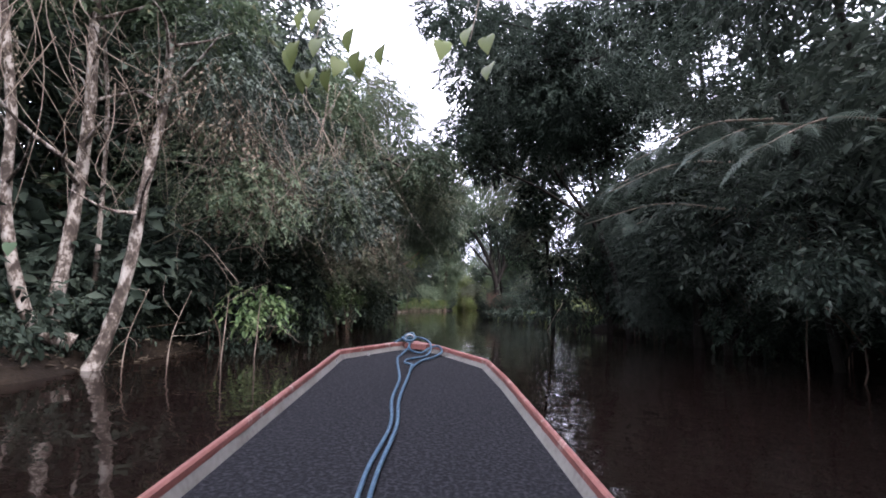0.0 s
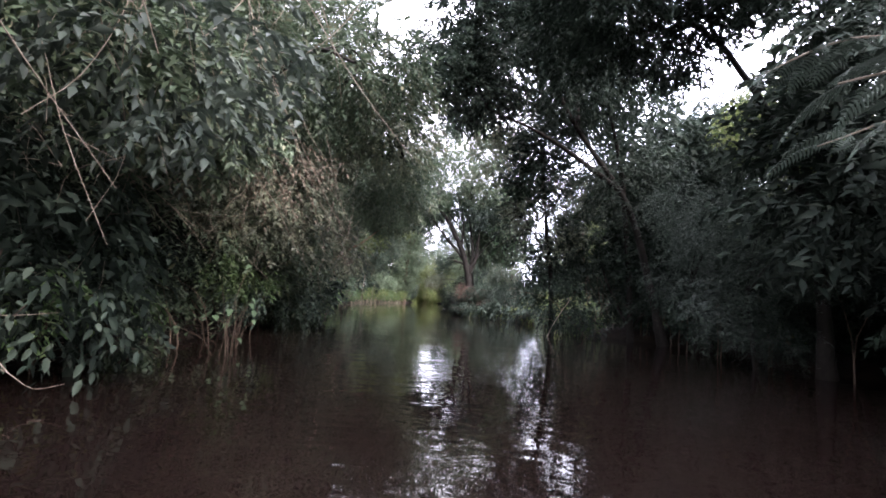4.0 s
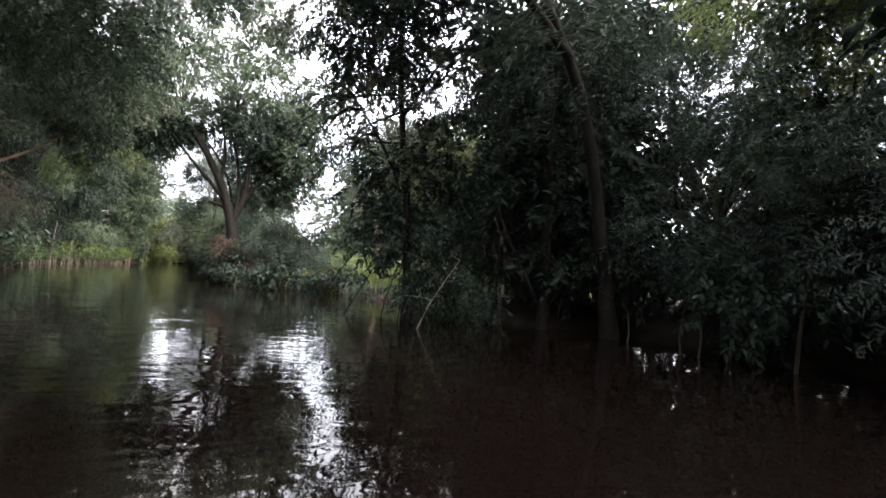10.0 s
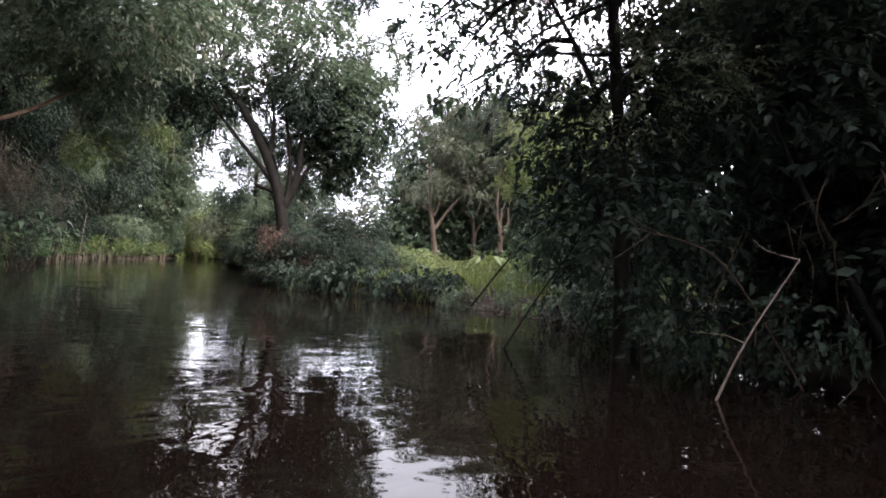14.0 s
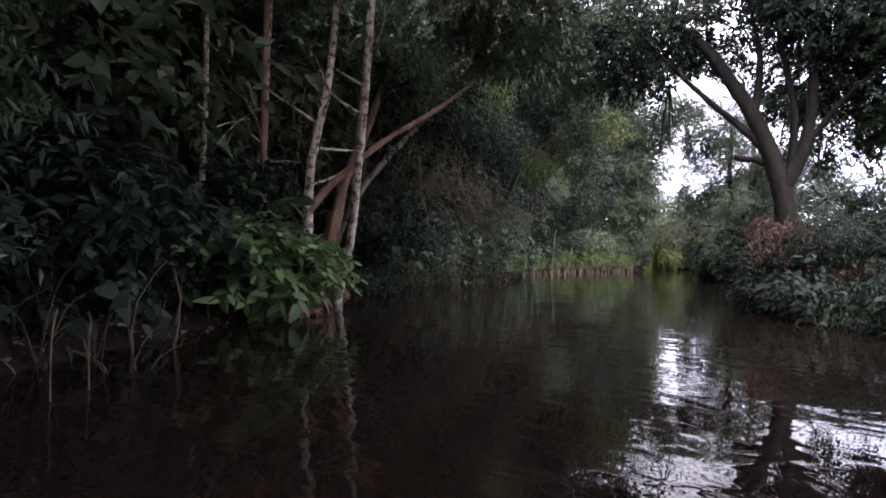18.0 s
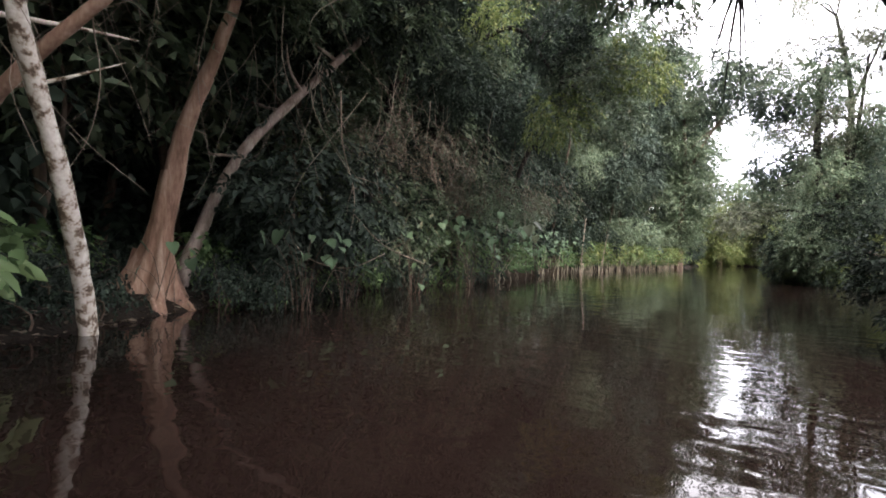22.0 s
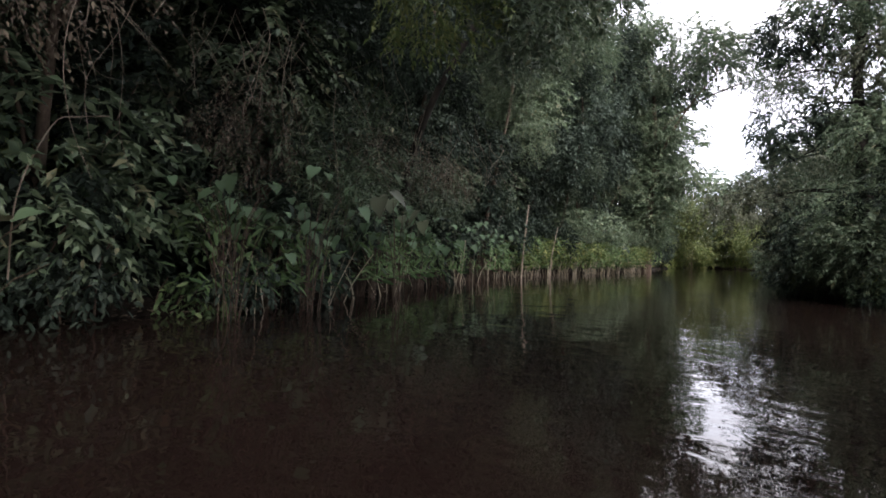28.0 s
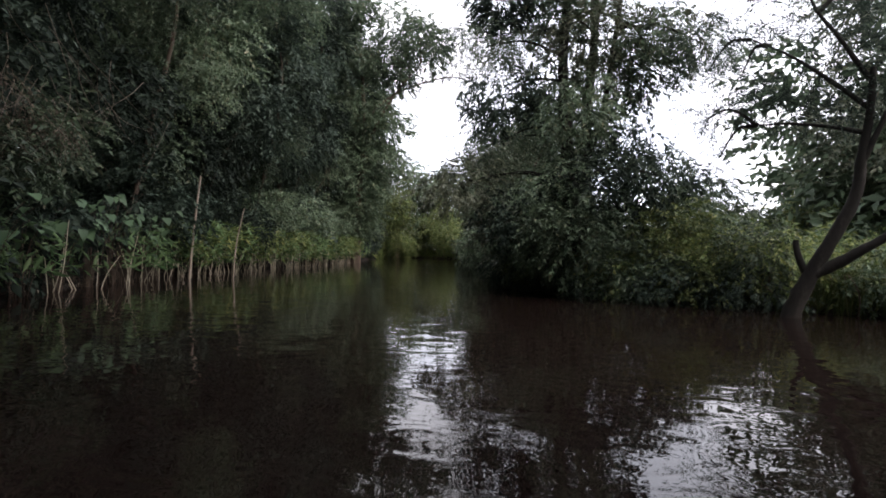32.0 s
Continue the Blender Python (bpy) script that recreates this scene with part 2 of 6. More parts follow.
def mesh_np(name, verts, faces, mat, smooth=False):
    """Fast mesh from arrays; faces all have the same number of corners."""
    me = bpy.data.meshes.new(name)
    nf, k = faces.shape
    me.vertices.add(len(verts))
    me.vertices.foreach_set("co", np.asarray(verts, np.float32).ravel())
    me.loops.add(nf * k)
    me.loops.foreach_set("vertex_index", np.asarray(faces, np.int32).ravel())
    me.polygons.add(nf)
    me.polygons.foreach_set("loop_start", np.arange(0, nf * k, k, dtype=np.int32))
    me.materials.append(mat)
    if smooth:
        me.polygons.foreach_set("use_smooth", np.ones(nf, bool))
    me.update(calc_edges=True)
    me.validate()
    return me


def thing(name, x, y, z, label, category, group="", kind=""):
    ob = new(name)
    ob.empty_display_size = 0.2
    ob.location = (x, y, z)
    return tagged(ob, label, category, group, kind)


def part(name, data, parent, m=None, label=""):
    """One mesh object under a thing or a part."""
    ob = new(name, data)
    ob.parent = parent
    if m is not None:
        ob.matrix_basis = m
    return tagged(ob, label)


def spline(points, steps=4):
    """Smooth run through the points (Catmull-Rom)."""
    p = np.asarray(points, float)
    if len(p) < 3:
        return np.array([p[0] + (p[-1] - p[0]) * k / steps for k in range(steps + 1)])
    q = np.vstack([2 * p[0] - p[1], p, 2 * p[-1] - p[-2]])
    out = []
    for i in range(1, len(q) - 2):
        for k in range(steps):
            t = k / steps
            out.append(0.5 * ((2 * q[i]) + (q[i + 1] - q[i - 1]) * t + (2 * q[i - 1] - 5 * q[i] + 4 * q[i + 1] - q[i + 2]) * t * t
                              + (3 * q[i] - q[i - 1] - 3 * q[i + 1] + q[i + 2]) * t ** 3))
    return np.array(out + [p[-1]])


def tube_arrays(points, r0, r1, sides=7, steps=4, knobs=0.0, rng=None, flare=0.0):
    p = spline(points, steps)
    n = len(p)
    d = np.gradient(p, axis=0)
    d /= np.linalg.norm(d, axis=1)[:, None] + 1e-9
    ref = np.tile([0.31, 0.95, 0.05], (n, 1)) if abs(d[:, 2]).mean() > 0.5 else np.tile([0.05, 0.1, 1.0], (n, 1))
    u = np.cross(d, ref)
    u /= np.linalg.norm(u, axis=1)[:, None] + 1e-9
    v = np.cross(d, u)
    s = np.linspace(0, 1, n)
    r = r0 + (r1 - r0) * s + flare * np.exp(-s * 9)
    a = np.arange(sides) * 2 * np.pi / sides
    rad = r[:, None] * np.ones(sides)
    if knobs and rng is not None:
        rad = rad * (1 + knobs * rng.standard_normal((n, sides)))
    verts = p[:, None] + rad[..., None] * (np.cos(a)[None, :, None] * u[:, None] + np.sin(a)[None, :, None] * v[:, None])
    verts = verts.reshape(-1, 3)
    i, j = np.meshgrid(np.arange(n - 1), np.arange(sides), indexing="ij")
    f = np.stack([i * sides + j, i * sides + (j + 1) % sides, (i + 1) * sides + (j + 1) % sides, (i + 1) * sides + j], -1).reshape(-1, 4)
    return verts, f


def tube(name, points, r0, r1, mat, sides=7, steps=4, knobs=0.0, seed=0, flare=0.0):
    v, f = tube_arrays(points, r0, r1, sides, steps, knobs, np.random.default_rng(seed), flare)
    return mesh_np(name, v, f, mat, True)


def tubes(name, runs, mat, sides=3, steps=3):
    """Many thin strands in one mesh: runs of (points, r0, r1)."""
    vs, fs, base = [], [], 0
    for pts, r0, r1 in runs:
        v, f = tube_arrays(pts, r0, r1, sides, steps)
        vs.append(v), fs.append(f + base)
        base += len(v)
    return mesh_np(name, np.vstack(vs), np.vstack(fs), mat, True)


def unit(a):
    return a / (np.linalg.norm(a, axis=-1, keepdims=True) + 1e-9)


def blades(base, along, side, length, width, shape="diamond"):
    """Leaf blades, folded a little along the midrib. All arrays have one row a leaf."""
    up = unit(np.cross(side, along))
    L, W = length[:, None], width[:, None]
    tip = base + along * L - up * L * 0.14
    if shape == "diamond":
        m = base + along * L * 0.42
        v = np.stack([base, m + side * W * 0.5 + up * W * 0.16, tip, m - side * W * 0.5 + up * W * 0.16], 1)
        f = np.array([[0, 1, 2], [0, 2, 3]])
    else:
        m1, m2 = base + along * L * 0.22, base + along * L * 0.62
        v = np.stack([base, m1 + side * W * 0.46 + up * W * 0.14, m2 + side * W * 0.42 + up * W * 0.10 - up * L * 0.04, tip,
                      m2 - side * W * 0.42 + up * W * 0.10 - up * L * 0.04, m1 - side * W * 0.46 + up * W * 0.14], 1)
        f = np.array([[0, 1, 2], [0, 2, 3], [0, 3, 4], [0, 4, 5]])
    n, k = v.shape[:2]
    return v.reshape(-1, 3), (np.arange(n)[:, None, None] * k + f[None]).reshape(-1, 3)


def sprays(rng, centre, out, count, twig, leaf, aspect, spread, droop, shape):
    """Leafy twigs: for every centre a twig that grows along out, with count leaves to both sides."""
    n = len(centre)
    axis = unit(out + np.array([0, 0, -droop]) + 0.35 * rng.standard_normal((n, 3)))
    side = unit(np.cross(axis, np.array([0, 0, 1.0]) + 0.25 * rng.standard_normal((n, 3))))
    s = (np.arange(count) + 0.5) / count
    sgn = np.where(np.arange(count) % 2, 1.0, -1.0)
    base = centre[:, None] + axis[:, None] * (s * twig)[None, :, None] + np.array([0, 0, -1.0]) * (s ** 2 * twig * 0.35 * droop)[None, :, None]
    along = unit(axis[:, None] * (1 - spread) + side[:, None] * (sgn * spread)[None, :, None] + 0.22 * rng.standard_normal((n, count, 3)) + np.array([0, 0, -0.25 * droop]))
    cross = unit(np.cross(along, np.array([0, 0, 1.0]) + 0.45 * rng.standard_normal((n, count, 3))))
    L = leaf * rng.uniform(0.65, 1.25, n * count)
    return blades(base.reshape(-1, 3), along.reshape(-1, 3), cross.reshape(-1, 3), L, L * aspect, shape)


def foliage(name, seed, mat, radius=1.7, n=300, count=10, twig=0.55, leaf=0.20, aspect=0.42, spread=0.55, droop=0.5, flat=0.8, shape="diamond", hollow=2.0):
    """A mass of leafy twigs with an uneven outline and gaps."""
    rng = np.random.default_rng(seed)
    d = unit(rng.standard_normal((n * 3, 3)))
    lobes = unit(rng.standard_normal((9, 3)))
    lob = np.max(d @ lobes.T, axis=1)
    keep = rng.uniform(0, 1, n * 3) < np.clip((lob - 0.45) * 2.6, 0.10, 1)
    d, lob = d[keep][:n], lob[keep][:n]
    r = radius * rng.uniform(0.12, 1, len(d)) ** (1 / hollow) * (0.62 + 0.45 * lob)
    c = d * r[:, None] * np.array([1, 1, flat])
    v, f = sprays(rng, c, d * np.array([1, 1, 0.5]), count, twig, leaf, aspect, spread, droop, shape)
    return mesh_np(name, v, f, mat)


BROAD = [foliage("broad_foliage", k, LEAF_MID) for k in (1, 2, 3)]
SHADEDF = [foliage("shaded_foliage", k, LEAF_SHADED, n=300, leaf=0.21) for k in (4, 5)]
FINE = [foliage("fine_foliage", k, LEAF_MID, n=260, count=14, twig=0.6, leaf=0.16, aspect=0.28, spread=0.75, droop=0.6) for k in (6, 7)]
FEATHER = [foliage("feather_foliage", k, LEAF_DIM, n=220, count=18, twig=0.75, leaf=0.16, aspect=0.22, spread=0.82, droop=0.45, flat=0.7) for k in (8, 9)]
AIRY = [foliage("airy_foliage", k, LEAF_GREY, n=210, count=14, twig=0.6, leaf=0.15, flat=0.6) for k in (10, 11)]
LACY = [foliage("lacy_foliage", k, LEAF_SHADED, radius=1.3, n=75, count=15, twig=0.55, leaf=0.13, aspect=0.26, spread=0.75, droop=0.5, flat=0.45) for k in (30, 31)]
BRIGHT = [foliage("bright_foliage", k, LEAF_BRIGHT, n=200, count=10, leaf=0.20, flat=0.75) for k in (12, 13)]
FAR = [foliage("far_foliage", k, LEAF_MID, radius=2.4, n=190, count=7, twig=0.9, leaf=0.36, aspect=0.5) for k in (14, 15)]
FARSHADED = [foliage("far_shaded_foliage", k, LEAF_SHADED, radius=2.4, n=200, count=7, twig=0.9, leaf=0.40, aspect=0.5) for k in (16, 17)]
# large-leaf masses with shade put into their leaf colour
SHADEDBIG = [foliage("shaded_large_leaf_foliage", k, LEAF_SHADED, radius=0.95, n=40, count=7, twig=0.5, leaf=0.28, aspect=0.55, droop=0.7, shape="hex") for k in (51, 52)]
BIGLEAF = [foliage("large_leaf_foliage", k, LEAF_BIG, radius=0.95, n=62, count=7, twig=0.5, leaf=0.28, aspect=0.55, droop=0.9, shape="hex") for k in (18, 19, 20)]
MOUNDF = [foliage("broad_leaved_foliage", k, LEAF_BIG, radius=0.85, n=30, count=6, twig=0.5, leaf=0.36, aspect=0.5, spread=0.6, droop=0.45, flat=0.8, shape="hex") for k in (53, 54, 55)]
SHRUBF = [foliage("shrub_foliage", k, (LEAF_SHADED, LEAF_BIG, LEAF_MID)[k % 3], radius=0.75, n=58, count=7, twig=0.38, leaf=0.15, aspect=0.46, droop=0.9, flat=0.75, shape="hex") for k in (42, 43, 44)]
DIMSHRUB = [foliage("dim_shrub_foliage", k, LEAF_DIM, radius=0.8, n=60, count=7, twig=0.42, leaf=0.16, aspect=0.42, droop=0.9, flat=0.8, shape="hex") for k in (56, 57)]
DIMTREE = [foliage("dim_foliage", k, LEAF_DIM, n=230, count=10, leaf=0.20) for k in (58, 59)]
SHADEDSHRUB = [foliage("shaded_shrub_foliage", k, LEAF_SHADED, radius=0.75, n=46, count=6, twig=0.4, leaf=0.17, aspect=0.45, droop=1.0, flat=0.75, shape="hex") for k in (45, 46)]
SPARSE = [foliage("sparse_foliage", k, LEAF_SHADED, radius=0.8, n=22, count=9, twig=0.5, leaf=0.17, aspect=0.52, droop=0.3, flat=0.6, shape="hex") for k in (47, 48)]
RUSTF = foliage("rusty_foliage", 33, LEAF_RUST, radius=0.7, n=60, count=8, twig=0.4, leaf=0.13, droop=0.9)
DRYF = [foliage("dry_foliage", k, LEAF_DRY, radius=1.2, n=70, count=8, twig=0.5, leaf=0.11, droop=1.4) for k in (21, 22)]

# ---- ground and water ----
LEFT = np.array([(3, -30), (-1.5, -12), (-4.6, 0), (-6.4, 7), (-8.6, 13.5), (-11.3, 21), (-14.1, 28), (-16.8, 32), (-20.0, 36), (-22.0, 41), (-23.3, 46.5), (-26.5, 53), (-28.8, 60),
                 (-30, 68), (-30.5, 76), (-33, 90), (-38, 114)], float)
RIGHT = np.array([(13, -30), (9, -10), (8.2, 0), (6.8, 8), (3.6, 15), (0.8, 20.5), (-0.4, 26), (0.0, 30), (-1.5, 33.6), (-4, 36.3), (-8, 38.4), (-9.6, 41), (-9.2, 45), (-6.5, 49), (-5, 54),
                  (-7.2, 57.6), (-10.5, 58.6), (-14.2, 59.6), (-16.3, 62.5), (-17.5, 70), (-20.5, 85), (-25, 102), (-27, 114)], float)
RIVER = np.vstack([LEFT, RIGHT[::-1]])


def bank_distance(x, y):
    """Distance to the water's edge: positive on land."""
    p = np.stack([x, y], -1)
    best = np.full(x.shape, 1e9)
    inside = np.zeros(x.shape, bool)
    for a, b in zip(RIVER, np.roll(RIVER, -1, axis=0)):
        e = b - a
        t = np.clip(((p - a) @ e) / (e @ e), 0, 1)
        best = np.minimum(best, np.hypot(*np.moveaxis(p - a - t[..., None] * e, -1, 0)))
        cut = (a[1] > y) != (b[1] > y)
        with np.errstate(divide="ignore", invalid="ignore"):
            inside ^= cut & (x < (b[0] - a[0]) * (y - a[1]) / (b[1] - a[1] + 1e-12) + a[0])
    return np.where(inside, -best, best)


def wave(x, y, k):
    return np.sin(x * 1.3 * k + 1.7 * np.sin(y * 0.7 * k)) * np.sin(y * 1.1 * k + 1.3 * np.sin(x * 0.9 * k))


def ground_z(x, y):
    d = bank_distance(x, y) + 0.35 * wave(x, y, 0.9) + 0.15 * wave(x, y, 2.7)
    # right bank set back: dark water below its overhanging growth stands in for shade
    d = d - 3.4 * np.clip((27.5 - y) / 3.0, 0, 1) * np.clip((x + 2.5) / 1.5, 0, 1)
    land = 0.05 + 0.38 * (1 - np.exp(-np.clip(d, 0, None) / 0.7)) + np.clip(d, 0, 30) * 0.012 + 0.07 * wave(x, y, 0.6) * np.clip(d / 2, 0, 1)
    return np.where(d > 0, land, np.maximum(-1.4, 0.05 + d * 0.7))


grow = [0.0]
for k in range(22):
    grow.append(grow[-1] + 1.2 * 1.36 ** k)
gx = np.concatenate([-58 - np.array(grow[::-1][:-1]), np.arange(-58, 40.1, 0.7), 40 + np.array(grow[1:])])
gy = np.concatenate([-24 - np.array(grow[::-1][:-1]), np.arange(-24, 126.1, 0.7), 126 + np.array(grow[1:])])
GX, GY = np.meshgrid(gx, gy, indexing="ij")
GZ = ground_z(GX, GY)
ni, nj = GX.shape
ii, jj = np.meshgrid(np.arange(ni - 1), np.arange(nj - 1), indexing="ij")
gf = np.stack([ii * nj + jj, (ii + 1) * nj + jj, (ii + 1) * nj + jj + 1, ii * nj + jj + 1], -1).reshape(-1, 4)
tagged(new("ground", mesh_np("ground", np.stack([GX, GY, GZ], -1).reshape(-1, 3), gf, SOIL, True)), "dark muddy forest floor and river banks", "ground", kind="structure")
tagged(new("water", mesh_of("water", [(-220, -160, 0), (200, -160, 0), (200, 260, 0), (-220, 260, 0)], [(0, 1, 2, 3)], WATER)),
       "dark brown river water with small ripples and reflections", "water", kind="structure")

EYES = np.array([e[:2] for _, e, _, _ in PATH])


def clear_of_path(x, y, r):
    return np.min(np.hypot(EYES[:, 0] - x, EYES[:, 1] - y)) > r


def put(data, parent, name, rng, at, scale, tilt=25, stretch=1.0, label=""):
    """A foliage mass under its plant, turned at random."""
    m = pose(*at, rng.uniform(-tilt, tilt), rng.uniform(-tilt, tilt), rng.uniform(0, 360)) @ Matrix.Diagonal((scale, scale, scale * stretch, 1))
    return part(name, data, parent, m, label)


# ---- trees ----
def tree(name, rng, x, y, height, spread, kinds, pieces, label, bark=BARK, lean=(0.0, 0.0), low=0.25, r=0.14, scale=1.0, limbs=4, group="forest trees along the banks"):
    """A tree: tapered trunk, limbs that carry the crown, and masses of leaves."""
    gz = float(ground_z(np.array(x), np.array(y)))
    gz = max(gz, -0.5)
    t = thing(name, x, y, gz, label, "tree", group)
    lean = np.array([*lean, 0.0])
    top = lean + np.array([0, 0, height * 0.86])
    bend = np.array([rng.normal(0, 0.06), rng.normal(0, 0.06), 0]) * height
    trunk = [np.array([0, 0, -0.4]), np.array([0, 0, 0.1]), lean * 0.25 + bend * 0.6 + [0, 0, height * 0.28], lean * 0.6 + bend + [0, 0, height * 0.55], top]
    part("trunk", tube("trunk", trunk, r, r * 0.28, bark, 9, 5, 0.05, int(rng.integers(1e6)), r * 0.9), t)
    run = spline(trunk, 5)
    centres = []
    for k in range(pieces):
        h = height * (low + (1 - low) * (k + rng.uniform(0.2, 0.8)) / pieces)
        f = min(1.0, h / (height * 0.86))
        c = lean * f + bend * f * 0.6
        a = k * 2.4 + rng.uniform(-0.5, 0.5)
        off = spread * rng.uniform(0.35, 1.0) * (1.0 if h < height * 0.8 else 0.5)
        centres.append(np.array([c[0] + off * math.cos(a), c[1] + off * math.sin(a), h]))
    for k, c in enumerate(centres):
        if not clear_of_path(x + c[0], y + c[1], 1.3 * scale + 1.0) and c[2] + gz < 4.2:
            continue
        put(kinds[int(rng.integers(len(kinds)))], t, "crown", rng, c, scale * rng.uniform(0.85, 1.2))
        if k < limbs:
            s = run[np.argmin(abs(run[:, 2] - max(0.6, c[2] - 0.32 * height * rng.uniform(0.5, 1))))]
            mid = (s + c) / 2 + np.array([rng.normal(0, 0.2), rng.normal(0, 0.2), 0.25])
            part("limb", tube("limb", [s, mid, c], r * 0.42, r * 0.10, bark, 5, 4, 0.06, k), t)
    return t


def shrub(name, rng, x, y, z, kinds, pieces, spread, scale, label, category="shrub", group="shrubs at the water's edge", stems=3):
    t = thing(name, x, y, max(float(ground_z(np.array(x), np.array(y))), -0.4), label, category, group)
    z0 = t.location.z
    for k in range(pieces):
        c = np.array([rng.normal(0, spread), rng.normal(0, spread), z - z0 + rng.normal(0, spread * 0.45)])
        if clear_of_path(x + c[0], y + c[1], 0.9 * scale + 0.8):
            put(kinds[int(rng.integers(len(kinds)))], t, "leaves", rng, c, scale * rng.uniform(0.8, 1.2))
    for k in range(stems):
        a, b = rng.normal(0, 0.15, 2), rng.normal(0, spread * 0.8 + 0.1, 2)
        part("stem", tube("stem", [(a[0], a[1], -0.35), (a[0] * 1.5, a[1] * 1.5, (z - z0) * 0.5), (b[0], b[1], z - z0 + 0.2)], 0.022, 0.008, BARK, 5, 3), t)
    return t


def along(line, s):
    seg = np.linalg.norm(np.diff(line, axis=0), axis=1)
    cum = np.concatenate([[0], np.cumsum(seg)])
    i = int(np.clip(np.searchsorted(cum, s, side="right") - 1, 0, len(seg) - 1))
    d = (line[i + 1] - line[i]) / seg[i]
    return line[i] + d * (s - cum[i]), d


def length_of(line):
    return float(np.linalg.norm(np.diff(line, axis=0), axis=1).sum())


def sunny_gap(q):
    """Lower growth on the right bank, where light comes through."""
    u, v = q[0] + 3.4, q[1] - 14.8
    return v > 0 and 0.80 < u / v < 2.6


# trees grow taller downstream on the left bank
def bank_row(line, side, rng, s0, s1, step, back, heights, kinds, pieces, label, scale, spread, low, skip=None, bark=BARK, reach=0.0, r=0.13, beyond=None, near=None):
    """A row of trees behind the water's edge; side is +1 where land lies to the right of the line."""
    s = s0
    while s < s1:
        p, d = along(line, s)
        nrm = np.array([d[1], -d[0]]) * side
        q = p + nrm * (back + rng.uniform(-0.7, 0.7))
        s += step * rng.uniform(0.8, 1.2)
        if skip is not None and skip(q):
            continue
        h = rng.uniform(*heights) * (0.85 if side < 0 and q[1] < 16 else 1.0) * (1.0 + 0.5 * min(1.0, max(0.0, (q[1] - 40) / 14)) * (side < 0))
        if side > 0 and back > 4 and q[1] < 9:
            h *= 0.8
        if side > 0 and sunny_gap(q):
            w = (q[0] + 3.4) / (q[1] - 14.8)
            h = 7.0 if 1.25 < w < 1.9 else max(3.6, 0.43 * math.hypot(q[0] + 3.2, q[1] - 13.6) + 1.2)
            tree("tree", rng, q[0] + 0.6, q[1], h, spread * 0.6, FEATHER, 5, label, bark, (0.0, 0.0), 0.3, r * 0.6, 0.62)
            continue
        tree("tree", rng, q[0], q[1], h, spread * rng.uniform(0.85, 1.15), beyond if beyond and q[1] > 34 else near if near and q[1] < 11 else kinds, pieces + (4 if side < 0 and q[1] > 44 else 0), label, bark, tuple(-nrm * reach * rng.uniform(0.5, 1.3)), low, r * rng.uniform(0.75, 1.3), scale)


def clearing(q):
    """The open ground behind the cove and round the leaning trees."""
    return (-13 < q[0] < 30 and 28.5 < q[1] < 100) or (q[1] > 100)


def white_trunks(q):
    """The stretch of slender pale trunks, with no low crowns before them."""
    return 26.5 < q[1] < 37.5 or q[1] < 5.5


lrng, rrng = np.random.default_rng(31), np.random.default_rng(47)
LL, RL = length_of(LEFT), length_of(RIGHT)
# darker leaf sets near the start and downstream stand in for shade
bank_row(LEFT, -1, lrng, 14, LL - 14, 4.6, 1.4, (11, 14.5), BROAD[:2] + FINE + AIRY + AIRY, 7, "leafy green forest tree leaning over the river", 1.12, 1.9, 0.10, white_trunks, BARK, 1.0, beyond=SHADEDF + BROAD[:1] + FINE[:1], near=[DIMTREE[1], FINE[0], DIMTREE[0], SHADEDF[0]])
# brighter leaves downstream put sun on the crowns into the colour
bank_row(LEFT, -1, lrng, 12, LL - 10, 4.4, 6.5, (14, 18), FAR + FARSHADED[:1], 7, "tall forest tree behind the bank", 1.05, 2.3, 0.12, beyond=[FAR[0], BRIGHT[0], FAR[1], BROAD[0]])
bank_row(LEFT, -1, lrng, 10, LL - 5, 5.0, 12, (15, 19), FARSHADED, 5, "tall dark forest tree deep in the wood", 1.3, 2.4, 0.08)
# right-bank rows carry the bank's shade in their leaf and bark colours
bank_row(RIGHT, 1, rrng, 14, 62, 4.4, 1.5, (12, 15.5), SHADEDF + FEATHER, 8, "feathery-leaved tree with shade-dark leaves overhanging the river", 1.10, 1.9, 0.15, clearing, BARK_SHADED, 1.7, near=DIMTREE + FEATHER)
bank_row(RIGHT, 1, rrng, 33, 60, 4.6, 5.4, (9.5, 12), FARSHADED, 7, "dark forest tree behind the bank", 1.05, 2.2, 0.08, clearing, BARK_SHADED)
bank_row(RIGHT, 1, rrng, 44, 58, 4.6, 10.5, (8, 10.5), [FARSHADED[0], FAR[0], FARSHADED[1]], 5, "dark forest tree deep in the wood", 1.2, 2.3, 0.10, clearing, BARK_SHADED)
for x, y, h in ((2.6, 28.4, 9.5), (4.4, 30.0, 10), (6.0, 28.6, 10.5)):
    tree("tree", rrng, x, y, h, 1.8, FARSHADED, 7, "dark tree at the mouth of the cove", BARK_SHADED, (0, 0), 0.12, 0.13, 0.85)
for x, y, h in ((6.4, 23.4, 5.0), (9.6, 25.4, 6.2)):
    tree("tree", rrng, x, y, h, 1.6, [BRIGHT[0], SHADEDF[0], FEATHER[0]], 7, "sunlit yellow-green tree behind the bank", BARK, (0, 0), 0.2, 0.10, 0.85)
bank_row(RIGHT, 1, rrng, 118, RL - 6, 5.0, 2.5, (7, 10), AIRY + BROAD, 6, "dense green riverside tree", 1.1, 1.9, 0.10, clearing)
bank_row(RIGHT, 1, rrng, 112, RL - 6, 5.5, 9, (10, 13), FAR, 5, "tall forest tree behind the bank", 1.1, 2.3, 0.10, clearing)
